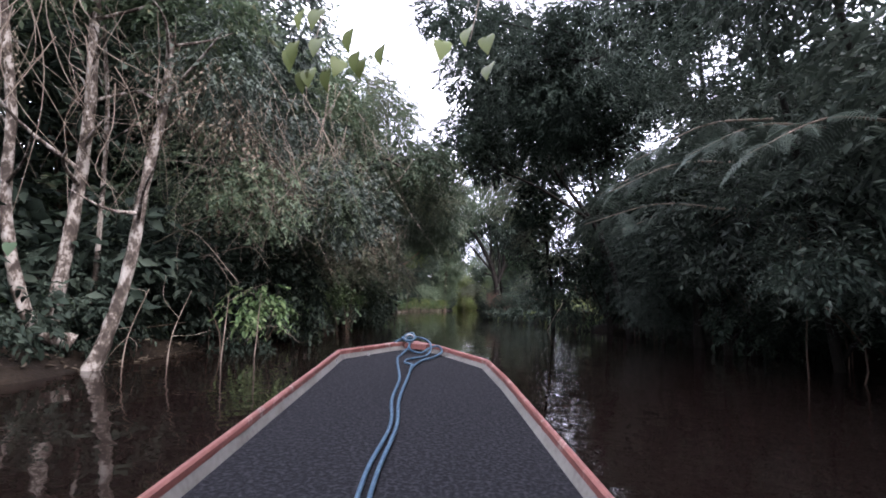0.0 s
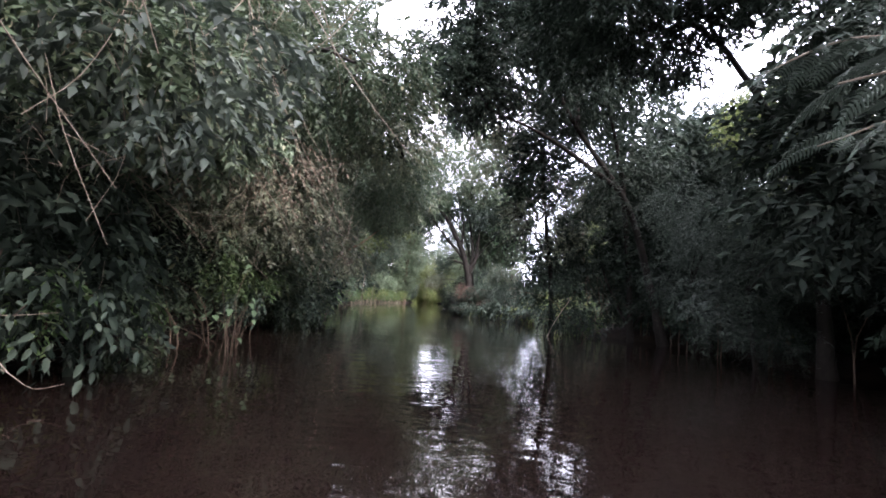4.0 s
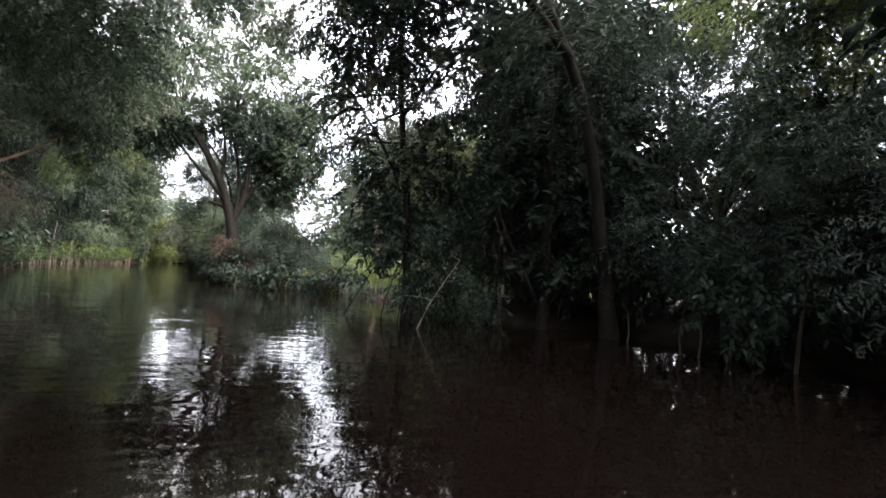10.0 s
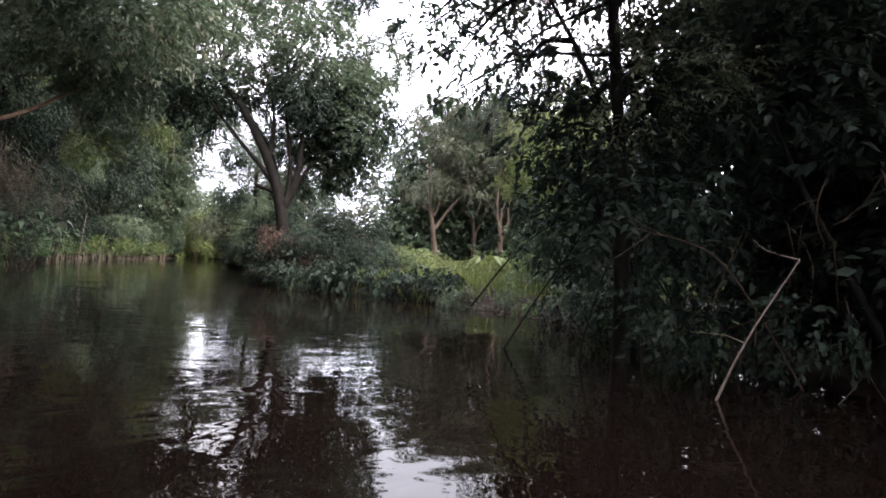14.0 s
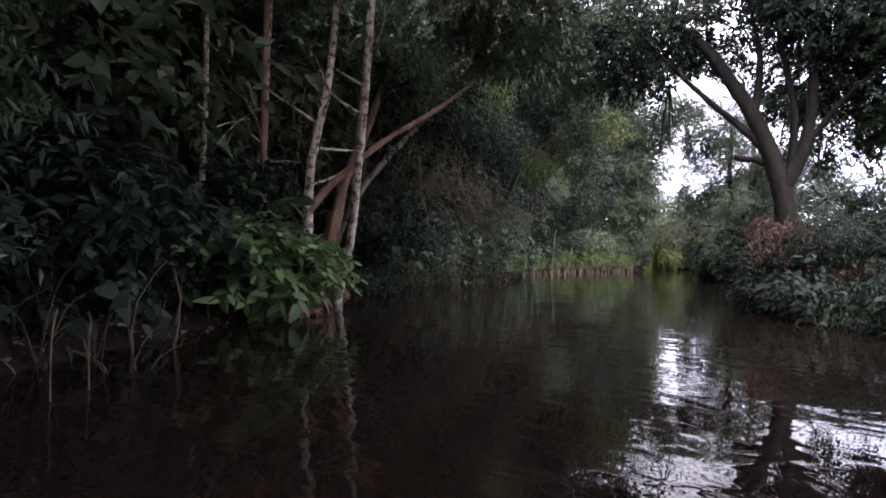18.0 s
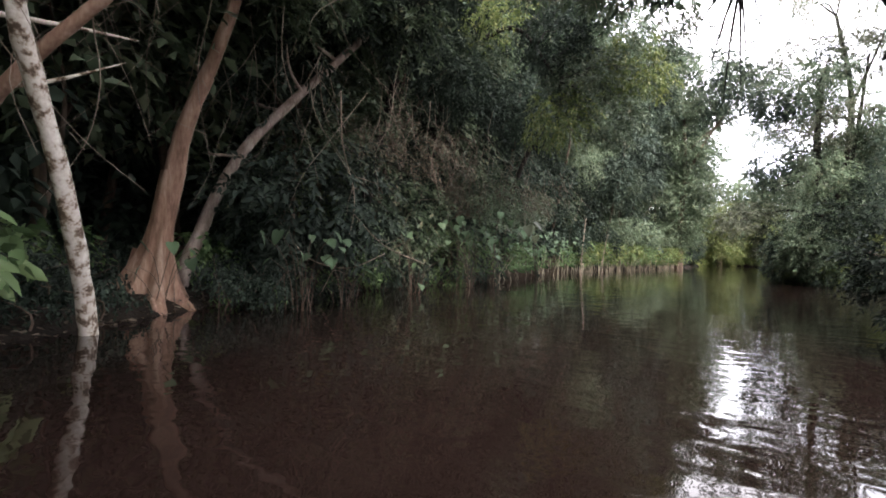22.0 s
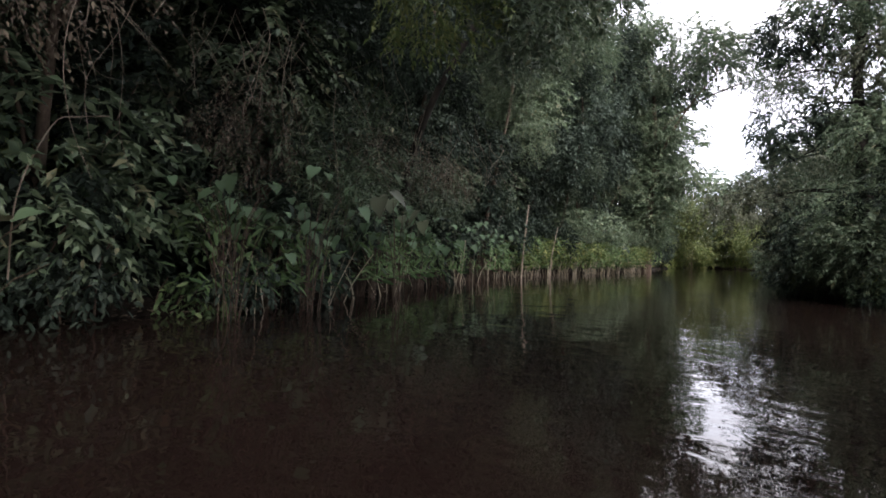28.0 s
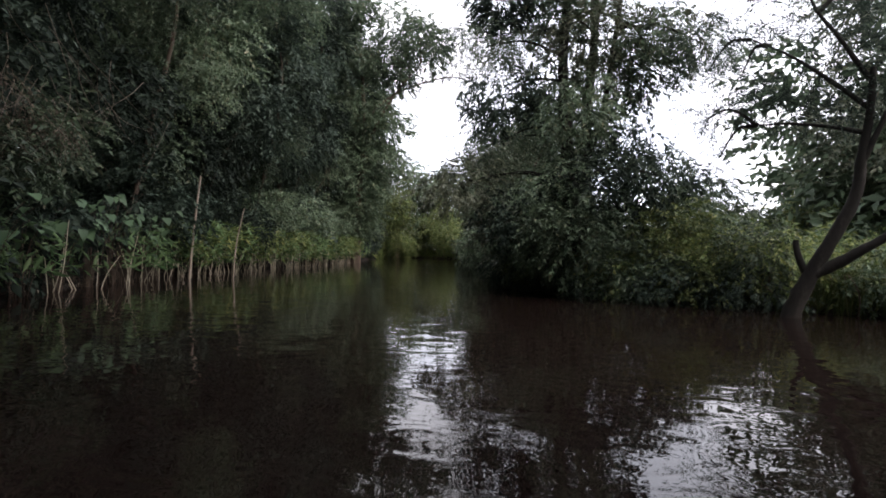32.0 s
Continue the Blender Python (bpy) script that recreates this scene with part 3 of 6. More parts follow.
for x, y, h in ((-19.4, 27.6, 15), (-20.6, 30.2, 16), (-22.0, 33.0, 15.5), (-23.4, 36.0, 16), (-24.6, 39.4, 15), (-18.0, 25.0, 14.5), (-22.6, 29.4, 17), (-25, 34.4, 17)):
    tree("tree", lrng, x, y, h, 2.2, FAR + BROAD[:1], 8, "tall forest tree behind the pale trunks", BARK, (1.0, -0.5), 0.3, 0.16, 1.1)


# ---- far woods all round ----
def far_woods():
    """Distant forest edge, too far to tell its trees apart."""
    rng = np.random.default_rng(5)
    cs, outs = [], []
    for k in range(520):
        a = rng.uniform(0, 2 * np.pi)
        rad = rng.uniform(1.0, 1.25)
        x, y = -12 + 62 * rad * math.cos(a) * (1.25 if math.cos(a) > 0 else 1.0), 50 + 108 * rad * math.sin(a)
        if abs(x) < 200 and float(bank_distance(np.array(x), np.array(y))) < 4:
            continue
        h = rng.uniform(7, 13) * (0.8 if x > 15 else 1.0)
        m = 34
        d = unit(rng.standard_normal((m, 3)))
        cs.append(np.array([x, y, h * 0.52]) + d * np.array([3.2, 3.2, h * 0.46]) * rng.uniform(0.6, 1, (m, 1)))
        outs.append(d)
    v, f = sprays(rng, np.vstack(cs), np.vstack(outs), 5, 1.6, 0.75, 0.6, 0.6, 0.4, "diamond")
    return tagged(new("far_woods", mesh_np("far_woods", v, f, LEAF_GREY)), "distant grey-green forest edge round the river", "woods", kind="stuff")


def wood_interior():
    """Undergrowth and low crowns deep in the woods on both sides."""
    rng = np.random.default_rng(15)
    cs, outs = [], []
    for k in range(900):
        x, y = rng.uniform(-72, 52), rng.uniform(-40, 150)
        b = float(bank_distance(np.array(x), np.array(y)))
        if b < 15 or (-13 < x < 32 and 28 < y < 86):
            continue
        h = rng.uniform(3.0, 6.5)
        d = unit(rng.standard_normal((26, 3)))
        cs.append(np.array([x, y, h * 0.5]) + d * np.array([2.6, 2.6, h * 0.45]) * rng.uniform(0.6, 1, (26, 1)))
        outs.append(d)
    v, f = sprays(rng, np.vstack(cs), np.vstack(outs), 5, 1.4, 0.7, 0.6, 0.6, 0.4, "diamond")
    return tagged(new("forest_undergrowth", mesh_np("forest_undergrowth", v, f, LEAF_MID)), "dense green undergrowth deep in the woods", "woods", kind="stuff")


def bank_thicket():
    """Low thicket close behind the first trees, which closes the view into the wood; shade is in its leaf colour."""
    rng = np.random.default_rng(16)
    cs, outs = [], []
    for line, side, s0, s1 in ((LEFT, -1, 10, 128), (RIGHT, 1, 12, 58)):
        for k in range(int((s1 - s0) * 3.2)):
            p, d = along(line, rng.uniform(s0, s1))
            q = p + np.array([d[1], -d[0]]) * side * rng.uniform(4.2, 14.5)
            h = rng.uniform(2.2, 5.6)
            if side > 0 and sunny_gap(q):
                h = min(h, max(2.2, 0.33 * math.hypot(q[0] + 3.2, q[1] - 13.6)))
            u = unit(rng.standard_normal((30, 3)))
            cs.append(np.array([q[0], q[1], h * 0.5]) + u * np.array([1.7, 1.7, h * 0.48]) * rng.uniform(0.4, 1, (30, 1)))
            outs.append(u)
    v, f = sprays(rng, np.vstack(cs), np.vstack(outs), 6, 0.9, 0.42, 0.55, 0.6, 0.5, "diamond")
    return tagged(new("bank_thicket", mesh_np("bank_thicket", v, f, LEAF_SHADED)), "tangled thicket behind the banks in a shade-dark leaf colour", "undergrowth", kind="stuff")


far_woods()
wood_interior()
bank_thicket()


def landmark_tree(name, base, runs, crowns, kinds, label, bark, scale, seed, group="", loose=(), thin=None):
    """A tree whose trunk and limbs follow given runs of (points, r0, r1) in the world, with crown masses at given places."""
    rng = np.random.default_rng(seed)
    t = thing(name, base[0], base[1], 0.0, label, "tree", group)
    o = np.array([base[0], base[1], 0.0])
    for k, (pts, r0, r1) in enumerate(runs):
        part("trunk" if k == 0 else "limb", tube("trunk" if k == 0 else "limb", np.array(pts, float) - o, r0, r1, bark, 10 if r0 > 0.1 else 6, 5, 0.05, seed + k, r0 * 0.5 if k == 0 else 0), t)
    ends = [q - o for p, _, _ in runs for q in spline(p, 4)[4:]]
    for k, c in enumerate([*crowns, *loose]):
        c = np.array(c, float) - o
        put(kinds[k % len(kinds)] if k < len(crowns) else (thin or SPARSE)[k % 2], t, "crown", rng, c, scale * rng.uniform(0.85, 1.15))
        e = min(ends, key=lambda q: np.linalg.norm(q - c))
        if np.linalg.norm(e - c) > 0.8:
            part("branch", tube("branch", [e, (e + c) / 2 + [0, 0, 0.3], c], 0.05, 0.012, bark, 5, 4, 0.05, k), t)
    return t


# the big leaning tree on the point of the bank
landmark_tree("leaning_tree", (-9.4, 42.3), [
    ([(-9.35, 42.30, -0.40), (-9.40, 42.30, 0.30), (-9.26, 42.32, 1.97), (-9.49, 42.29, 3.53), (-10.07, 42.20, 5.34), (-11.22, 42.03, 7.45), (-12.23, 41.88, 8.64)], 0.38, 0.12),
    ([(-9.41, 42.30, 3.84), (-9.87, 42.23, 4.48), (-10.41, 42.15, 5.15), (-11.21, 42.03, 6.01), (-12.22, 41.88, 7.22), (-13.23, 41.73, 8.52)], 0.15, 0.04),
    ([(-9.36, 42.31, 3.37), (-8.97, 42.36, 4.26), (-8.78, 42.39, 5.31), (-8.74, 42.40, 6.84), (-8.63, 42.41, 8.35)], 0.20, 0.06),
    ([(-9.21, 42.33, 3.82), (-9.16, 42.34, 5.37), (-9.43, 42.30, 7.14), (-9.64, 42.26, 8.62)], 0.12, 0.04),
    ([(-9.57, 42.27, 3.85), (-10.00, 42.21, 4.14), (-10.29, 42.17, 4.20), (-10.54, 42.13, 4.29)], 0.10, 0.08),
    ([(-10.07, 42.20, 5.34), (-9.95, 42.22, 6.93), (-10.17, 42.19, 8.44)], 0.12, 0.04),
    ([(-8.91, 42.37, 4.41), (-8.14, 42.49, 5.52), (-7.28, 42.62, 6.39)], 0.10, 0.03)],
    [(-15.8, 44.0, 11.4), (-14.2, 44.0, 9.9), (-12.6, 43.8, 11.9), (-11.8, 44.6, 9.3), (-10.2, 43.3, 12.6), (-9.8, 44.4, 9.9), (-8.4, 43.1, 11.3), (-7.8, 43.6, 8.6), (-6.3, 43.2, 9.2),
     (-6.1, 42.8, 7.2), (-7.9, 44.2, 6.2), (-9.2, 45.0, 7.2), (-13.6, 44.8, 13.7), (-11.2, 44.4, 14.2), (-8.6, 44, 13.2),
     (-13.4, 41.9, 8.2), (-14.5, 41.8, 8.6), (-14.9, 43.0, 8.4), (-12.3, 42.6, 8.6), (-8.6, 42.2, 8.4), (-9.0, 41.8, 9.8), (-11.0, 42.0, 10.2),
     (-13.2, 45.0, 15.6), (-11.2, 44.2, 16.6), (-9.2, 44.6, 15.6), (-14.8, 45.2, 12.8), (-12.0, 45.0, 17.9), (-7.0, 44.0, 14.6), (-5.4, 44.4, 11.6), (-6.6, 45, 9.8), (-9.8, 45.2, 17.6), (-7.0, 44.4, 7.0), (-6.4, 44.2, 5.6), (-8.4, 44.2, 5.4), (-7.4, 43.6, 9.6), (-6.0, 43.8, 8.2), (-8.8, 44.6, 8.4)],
    BROAD + SHADEDF[:1], "big tree with backlit dark bark leaning over the water from the bank", BARK_SHADED, 0.92, 71)

landmark_tree("drooping_bough_tree", (-10.6, 46.6), [
    ([(-9.8, 46.4, 0.2), (-10.0, 46.4, 3.0), (-10.8, 46.6, 6.4), (-12.4, 46.8, 8.6), (-14.0, 46.9, 8.4)], 0.13, 0.03)],
    [(-14.5, 47.0, 7.2), (-14.0, 47.5, 6.7), (-14.1, 47.4, 5.9), (-14.7, 46.9, 6.4), (-15.1, 46.6, 7.3), (-13.6, 47.6, 7.4), (-14.4, 47.0, 5.4), (-13.0, 46.8, 8.2)],
    LACY, "tree on the point with drooping lacy boughs over the water", BARK_SHADED, 0.55, 171)

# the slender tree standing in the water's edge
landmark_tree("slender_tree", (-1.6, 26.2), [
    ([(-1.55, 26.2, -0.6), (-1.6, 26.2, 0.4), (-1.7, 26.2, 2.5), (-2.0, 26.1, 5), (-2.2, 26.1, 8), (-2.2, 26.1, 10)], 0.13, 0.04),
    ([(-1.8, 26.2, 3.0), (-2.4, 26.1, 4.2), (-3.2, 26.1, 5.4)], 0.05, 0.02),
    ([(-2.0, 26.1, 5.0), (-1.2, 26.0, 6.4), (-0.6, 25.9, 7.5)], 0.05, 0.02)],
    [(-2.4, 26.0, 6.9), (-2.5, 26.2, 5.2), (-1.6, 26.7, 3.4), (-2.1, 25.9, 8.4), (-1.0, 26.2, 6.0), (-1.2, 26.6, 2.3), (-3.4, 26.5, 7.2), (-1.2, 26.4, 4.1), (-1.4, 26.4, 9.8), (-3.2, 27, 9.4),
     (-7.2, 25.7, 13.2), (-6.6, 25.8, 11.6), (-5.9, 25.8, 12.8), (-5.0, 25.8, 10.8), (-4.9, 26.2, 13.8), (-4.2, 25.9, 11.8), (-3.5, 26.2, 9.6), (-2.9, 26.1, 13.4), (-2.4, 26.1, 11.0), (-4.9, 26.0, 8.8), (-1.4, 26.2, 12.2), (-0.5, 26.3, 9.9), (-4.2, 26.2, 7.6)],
    [SHADEDF[0], AIRY[0], SHADEDF[1]], "slender dark tree rising from the water's edge", BARK_SHADED, 0.78, 72,
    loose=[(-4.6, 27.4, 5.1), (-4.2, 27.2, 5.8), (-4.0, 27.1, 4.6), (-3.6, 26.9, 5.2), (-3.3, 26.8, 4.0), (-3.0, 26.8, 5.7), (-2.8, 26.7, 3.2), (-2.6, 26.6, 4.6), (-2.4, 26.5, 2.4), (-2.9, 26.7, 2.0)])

# crowns over the right bank, coloured as if already in shade
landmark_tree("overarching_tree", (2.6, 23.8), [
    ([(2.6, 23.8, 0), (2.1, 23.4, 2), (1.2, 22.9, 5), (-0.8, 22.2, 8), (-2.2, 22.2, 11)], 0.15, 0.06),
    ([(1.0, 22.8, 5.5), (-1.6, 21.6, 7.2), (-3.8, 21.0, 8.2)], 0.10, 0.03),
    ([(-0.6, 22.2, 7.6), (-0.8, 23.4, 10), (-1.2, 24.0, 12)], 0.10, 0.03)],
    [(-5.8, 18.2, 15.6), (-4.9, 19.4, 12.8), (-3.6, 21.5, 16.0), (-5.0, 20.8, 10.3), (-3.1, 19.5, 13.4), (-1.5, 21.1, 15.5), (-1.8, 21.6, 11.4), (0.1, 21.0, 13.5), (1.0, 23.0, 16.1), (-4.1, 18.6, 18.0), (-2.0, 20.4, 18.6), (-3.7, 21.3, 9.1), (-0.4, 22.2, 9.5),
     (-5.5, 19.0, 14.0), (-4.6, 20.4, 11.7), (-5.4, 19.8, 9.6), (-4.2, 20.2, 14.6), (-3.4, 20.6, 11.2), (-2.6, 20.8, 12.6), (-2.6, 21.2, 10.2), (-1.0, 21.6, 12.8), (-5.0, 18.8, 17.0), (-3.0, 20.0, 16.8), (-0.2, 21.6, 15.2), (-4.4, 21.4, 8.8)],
    [SHADEDF[0], FEATHER[0], SHADEDF[1]], "tall dark tree whose crown arches over the river", BARK_SHADED, 0.85, 95)

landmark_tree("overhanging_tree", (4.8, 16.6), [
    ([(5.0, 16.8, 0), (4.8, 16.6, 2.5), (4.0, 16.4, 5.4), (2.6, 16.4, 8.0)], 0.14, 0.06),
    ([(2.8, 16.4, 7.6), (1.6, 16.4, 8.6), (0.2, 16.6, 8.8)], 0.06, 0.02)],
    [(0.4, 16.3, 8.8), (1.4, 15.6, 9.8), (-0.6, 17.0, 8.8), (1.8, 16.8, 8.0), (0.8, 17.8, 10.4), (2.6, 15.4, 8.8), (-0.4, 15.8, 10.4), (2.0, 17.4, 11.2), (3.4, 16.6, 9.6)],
    [SHADEDF[0], FEATHER[1], SHADEDF[1]], "dark tree with limbs spreading over the river", BARK_SHADED, 0.85, 96, "trees that overhang the river")

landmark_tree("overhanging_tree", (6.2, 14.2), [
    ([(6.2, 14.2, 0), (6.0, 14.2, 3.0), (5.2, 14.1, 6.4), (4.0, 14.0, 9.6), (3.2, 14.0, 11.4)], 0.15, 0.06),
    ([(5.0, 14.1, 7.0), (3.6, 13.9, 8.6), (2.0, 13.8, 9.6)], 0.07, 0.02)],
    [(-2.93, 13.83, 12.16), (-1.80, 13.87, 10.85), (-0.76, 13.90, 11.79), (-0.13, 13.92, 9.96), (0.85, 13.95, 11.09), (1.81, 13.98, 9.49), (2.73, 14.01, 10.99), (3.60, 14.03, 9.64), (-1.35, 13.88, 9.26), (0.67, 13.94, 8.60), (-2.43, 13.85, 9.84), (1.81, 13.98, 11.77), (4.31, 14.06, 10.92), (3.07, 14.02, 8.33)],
    [SHADEDF[0], SHADEDF[1], FEATHER[0]], "tall dark tree with a dense crown over the river", BARK_SHADED, 0.8, 97, "trees that overhang the river")

# dense mass of tree and creepers on the point, and the forked tree leaning beside it
landmark_tree("creeper_tree", (-14.6, 60.8), [
    ([(-14.6, 60.8, -0.3), (-14.6, 60.8, 1.5), (-14.8, 60.9, 4), (-15.0, 61, 7), (-14.8, 61, 10)], 0.30, 0.10),
    ([(-14.7, 60.9, 3), (-13.8, 61.2, 5.5), (-13.2, 61.3, 10.5)], 0.14, 0.05)],
    [(-17.6, 61.2, 3.3), (-16.8, 61.3, 4.6), (-16.3, 61.4, 2.4), (-15.2, 61.3, 6.2), (-13.8, 61.6, 6.4), (-14.5, 61.4, 4.2), (-13.1, 61.8, 4.8), (-12.4, 62.0, 3.3), (-13.8, 61.6, 2.2),
     (-15.7, 61.2, 1.2), (-12.6, 61.9, 1.3), (-15.2, 61.6, 8.4), (-16.2, 61.6, 7.5), (-13.8, 61.8, 8.8), (-14.6, 62, 10.6), (-14.6, 60.3, 5.2), (-14.2, 60.4, 7.4), (-15.2, 60.2, 3.2), (-14.0, 60.3, 3.0), (-15.6, 60.5, 9.4), (-13.2, 61.2, 10.4), (-14.4, 60.6, 9.4), (-16.8, 61.0, 5.9), (-12.6, 61.4, 6.6), (-18.2, 61.0, 3.2), (-17.2, 60.9, 7.4), (-16.8, 61.0, 8.8), (-12.8, 60.9, 7.3), (-11.8, 61.0, 7.4), (-11.1, 60.9, 7.0), (-12.2, 60.8, 3.4), (-11.6, 60.9, 2.2)],
    [AIRY[0], FINE[0], SHADEDF[0], BROAD[1]], "dense dark green tree smothered in creepers on the bank", BARK_SHADED, 0.72, 73)
landmark_tree("forked_tree", (-10.47, 57.2), [
    ([(-10.47, 57.2, -0.4), (-10.47, 57.2, 0.05), (-10.21, 57.09, 0.83), (-9.88, 56.93, 1.62), (-9.59, 56.79, 2.42), (-9.52, 56.76, 3.12), (-9.43, 56.7, 3.95), (-9.4, 56.69, 4.8)], 0.17, 0.05),
    ([(-10.15, 57.06, 0.89), (-9.76, 56.87, 1.16), (-9.46, 56.72, 1.41), (-9.12, 56.54, 1.72), (-8.75, 56.31, 2.42), (-8.52, 56.17, 3.28)], 0.12, 0.04),
    ([(-10.24, 57.1, 0.83), (-10.39, 57.16, 1.28), (-10.42, 57.18, 1.56)], 0.07, 0.05),
    ([(-9.49, 56.74, 3.59), (-9.95, 56.97, 3.77), (-10.53, 57.22, 3.91), (-11.07, 57.43, 3.95)], 0.05, 0.015),
    ([(-9.46, 56.72, 4.07), (-10.12, 57.05, 4.85), (-10.64, 57.27, 5.36), (-11.2, 57.48, 5.77)], 0.05, 0.015),
    ([(-9.44, 56.71, 4.59), (-9.9, 56.94, 5.57), (-10.23, 57.09, 6.22), (-10.41, 57.17, 7.07)], 0.05, 0.015),
    ([(-9.52, 56.75, 3.01), (-9.15, 56.55, 4.11), (-8.78, 56.33, 5.03)], 0.06, 0.02)],
    [(-11.85, 57.68, 5.9), (-11.04, 57.95, 6.27), (-10.6, 57.15, 6.11), (-9.85, 57.25, 5.7), (-9.5, 56.63, 5.73), (-11.86, 58.2, 5.35), (-11.41, 57.44, 4.94), (-10.61, 57.58, 5.07), (-10.12, 57.05, 4.63), (-9.37, 57.01, 4.42), (-11.9, 58.21, 4.26), (-11.44, 57.66, 4.41), (-10.72, 57.83, 4.37), (-10.24, 57.21, 4.06), (-8.98, 56.57, 4.83), (-8.73, 56.42, 5.68), (-11.0, 57.51, 7.08), (-9.87, 57.04, 6.95), (-8.94, 57.01, 6.62), (-8.59, 56.34, 4.02), (-11.5, 58.52, 3.41)],
    [LACY[0], LACY[1]], "open-crowned tree with a forked leaning trunk by the clearing", BARK_SHADED, 0.62, 74)

landmark_tree("tall_airy_tree", (-14.2, 63.0), [
    ([(-14.0, 63.0, 0), (-14.2, 63.0, 5), (-14.0, 62.6, 9), (-14.6, 62.4, 13)], 0.24, 0.07),
    ([(-14.0, 62.6, 8.6), (-13.0, 62.2, 11), (-12.2, 62.0, 13.4)], 0.09, 0.03)],
    [(-16.2, 61.6, 11.4), (-13.9, 61.8, 12.0), (-15.2, 61.8, 13.6), (-17.0, 62.2, 9.6), (-12.4, 62.2, 11.2), (-12.6, 62.4, 13.6), (-16.4, 62.6, 14.6), (-14.2, 62.6, 15.2)],
    AIRY, "tall loose-crowned tree above the creepers", BARK_SHADED, 0.72, 76,
    loose=[(-17.3, 62.9, 9.6), (-16.9, 63.1, 7.8), (-17.4, 62.9, 5.6), (-16.5, 63.4, 6.3), (-18.1, 62.4, 8.3), (-16.4, 63.4, 9.0), (-17.9, 62.6, 4.6), (-12.4, 65.7, 8.8), (-11.7, 66.1, 9.2), (-12.7, 65.5, 7.7)], thin=LACY)

# trees of the left wood that reach far out over the river
for k, (bx, by, mid, cr) in enumerate((
        (-18.6, 29.6, (-15.0, 30.6, 8.0), [(-11.6, 28.6, 7.2), (-13.5, 31.0, 8.2), (-11.0, 33.5, 8.8), (-12.6, 35.2, 8.6), (-14.5, 36.6, 8.9), (-10.4, 31.0, 9.6), (-13.0, 28.6, 9.6), (-15.6, 39.0, 9.2), (-14.6, 33.4, 10), (-10.6, 31.0, 6.8), (-12.0, 33.0, 6.8), (-12.6, 29.5, 6.3), (-13.5, 35.5, 7.0), (-11.4, 34.5, 7.4)]),
        (-9.8, 12.6, (-7.8, 14.0, 6.4), [(-5.4, 14.4, 6.8), (-5.8, 16.2, 7.0), (-7.6, 16.0, 9.7), (-6.7, 18.6, 7.5)]),
        (-13.4, 22.4, (-10.2, 23.0, 7.0), [(-8.3, 22.3, 8.9), (-7.0, 20.0, 6.5), (-8.0, 24.6, 7.3), (-9.4, 28.3, 8.3), (-7.2, 21.5, 8.3), (-8.6, 25.2, 5.9), (-9.8, 26.6, 6.6), (-9.0, 23.4, 10.2)]),
        (-22.8, 41.0, (-20.0, 41.2, 8.6), [(-17.1, 41.2, 9.0), (-18.6, 39.6, 8.8), (-20.6, 37.8, 9.0), (-16.4, 43.5, 9.4), (-19.0, 44.0, 10.2), (-17.8, 46.4, 10.4)]),
        (-27.0, 52.6, (-23.4, 53.2, 9.4), [(-20.1, 53.4, 9.8), (-21.5, 51.5, 9.2), (-19.6, 55.5, 10.6), (-22.5, 55.0, 11.6), (-18.6, 53.0, 11.2), (-24.2, 57.2, 12.4), (-22.0, 58.6, 11.2)]))):
    landmark_tree("overhanging_tree", (bx, by), [
        ([(bx, by, 0.0), (bx + 0.3, by, 3.0), (bx + 1.2, by + 0.2, 6.0), mid], 0.20, 0.09),
        ([mid, (mid[0] + 1.6, mid[1] - 0.6, mid[2] + 0.3), (mid[0] + 3.0, mid[1] - 1.2, mid[2] - 0.4)], 0.08, 0.03),
        ([mid, (mid[0] + 1.2, mid[1] + 1.6, mid[2] + 0.6), (mid[0] + 1.6, mid[1] + 3.4, mid[2] + 0.7)], 0.08, 0.03)],
        cr, [BROAD[k % 3], AIRY[k % 2], FINE[k % 2]], "forest tree with long limbs spreading over the river", BARK_SHADED, 0.9, 130 + k, "trees that overhang the river")

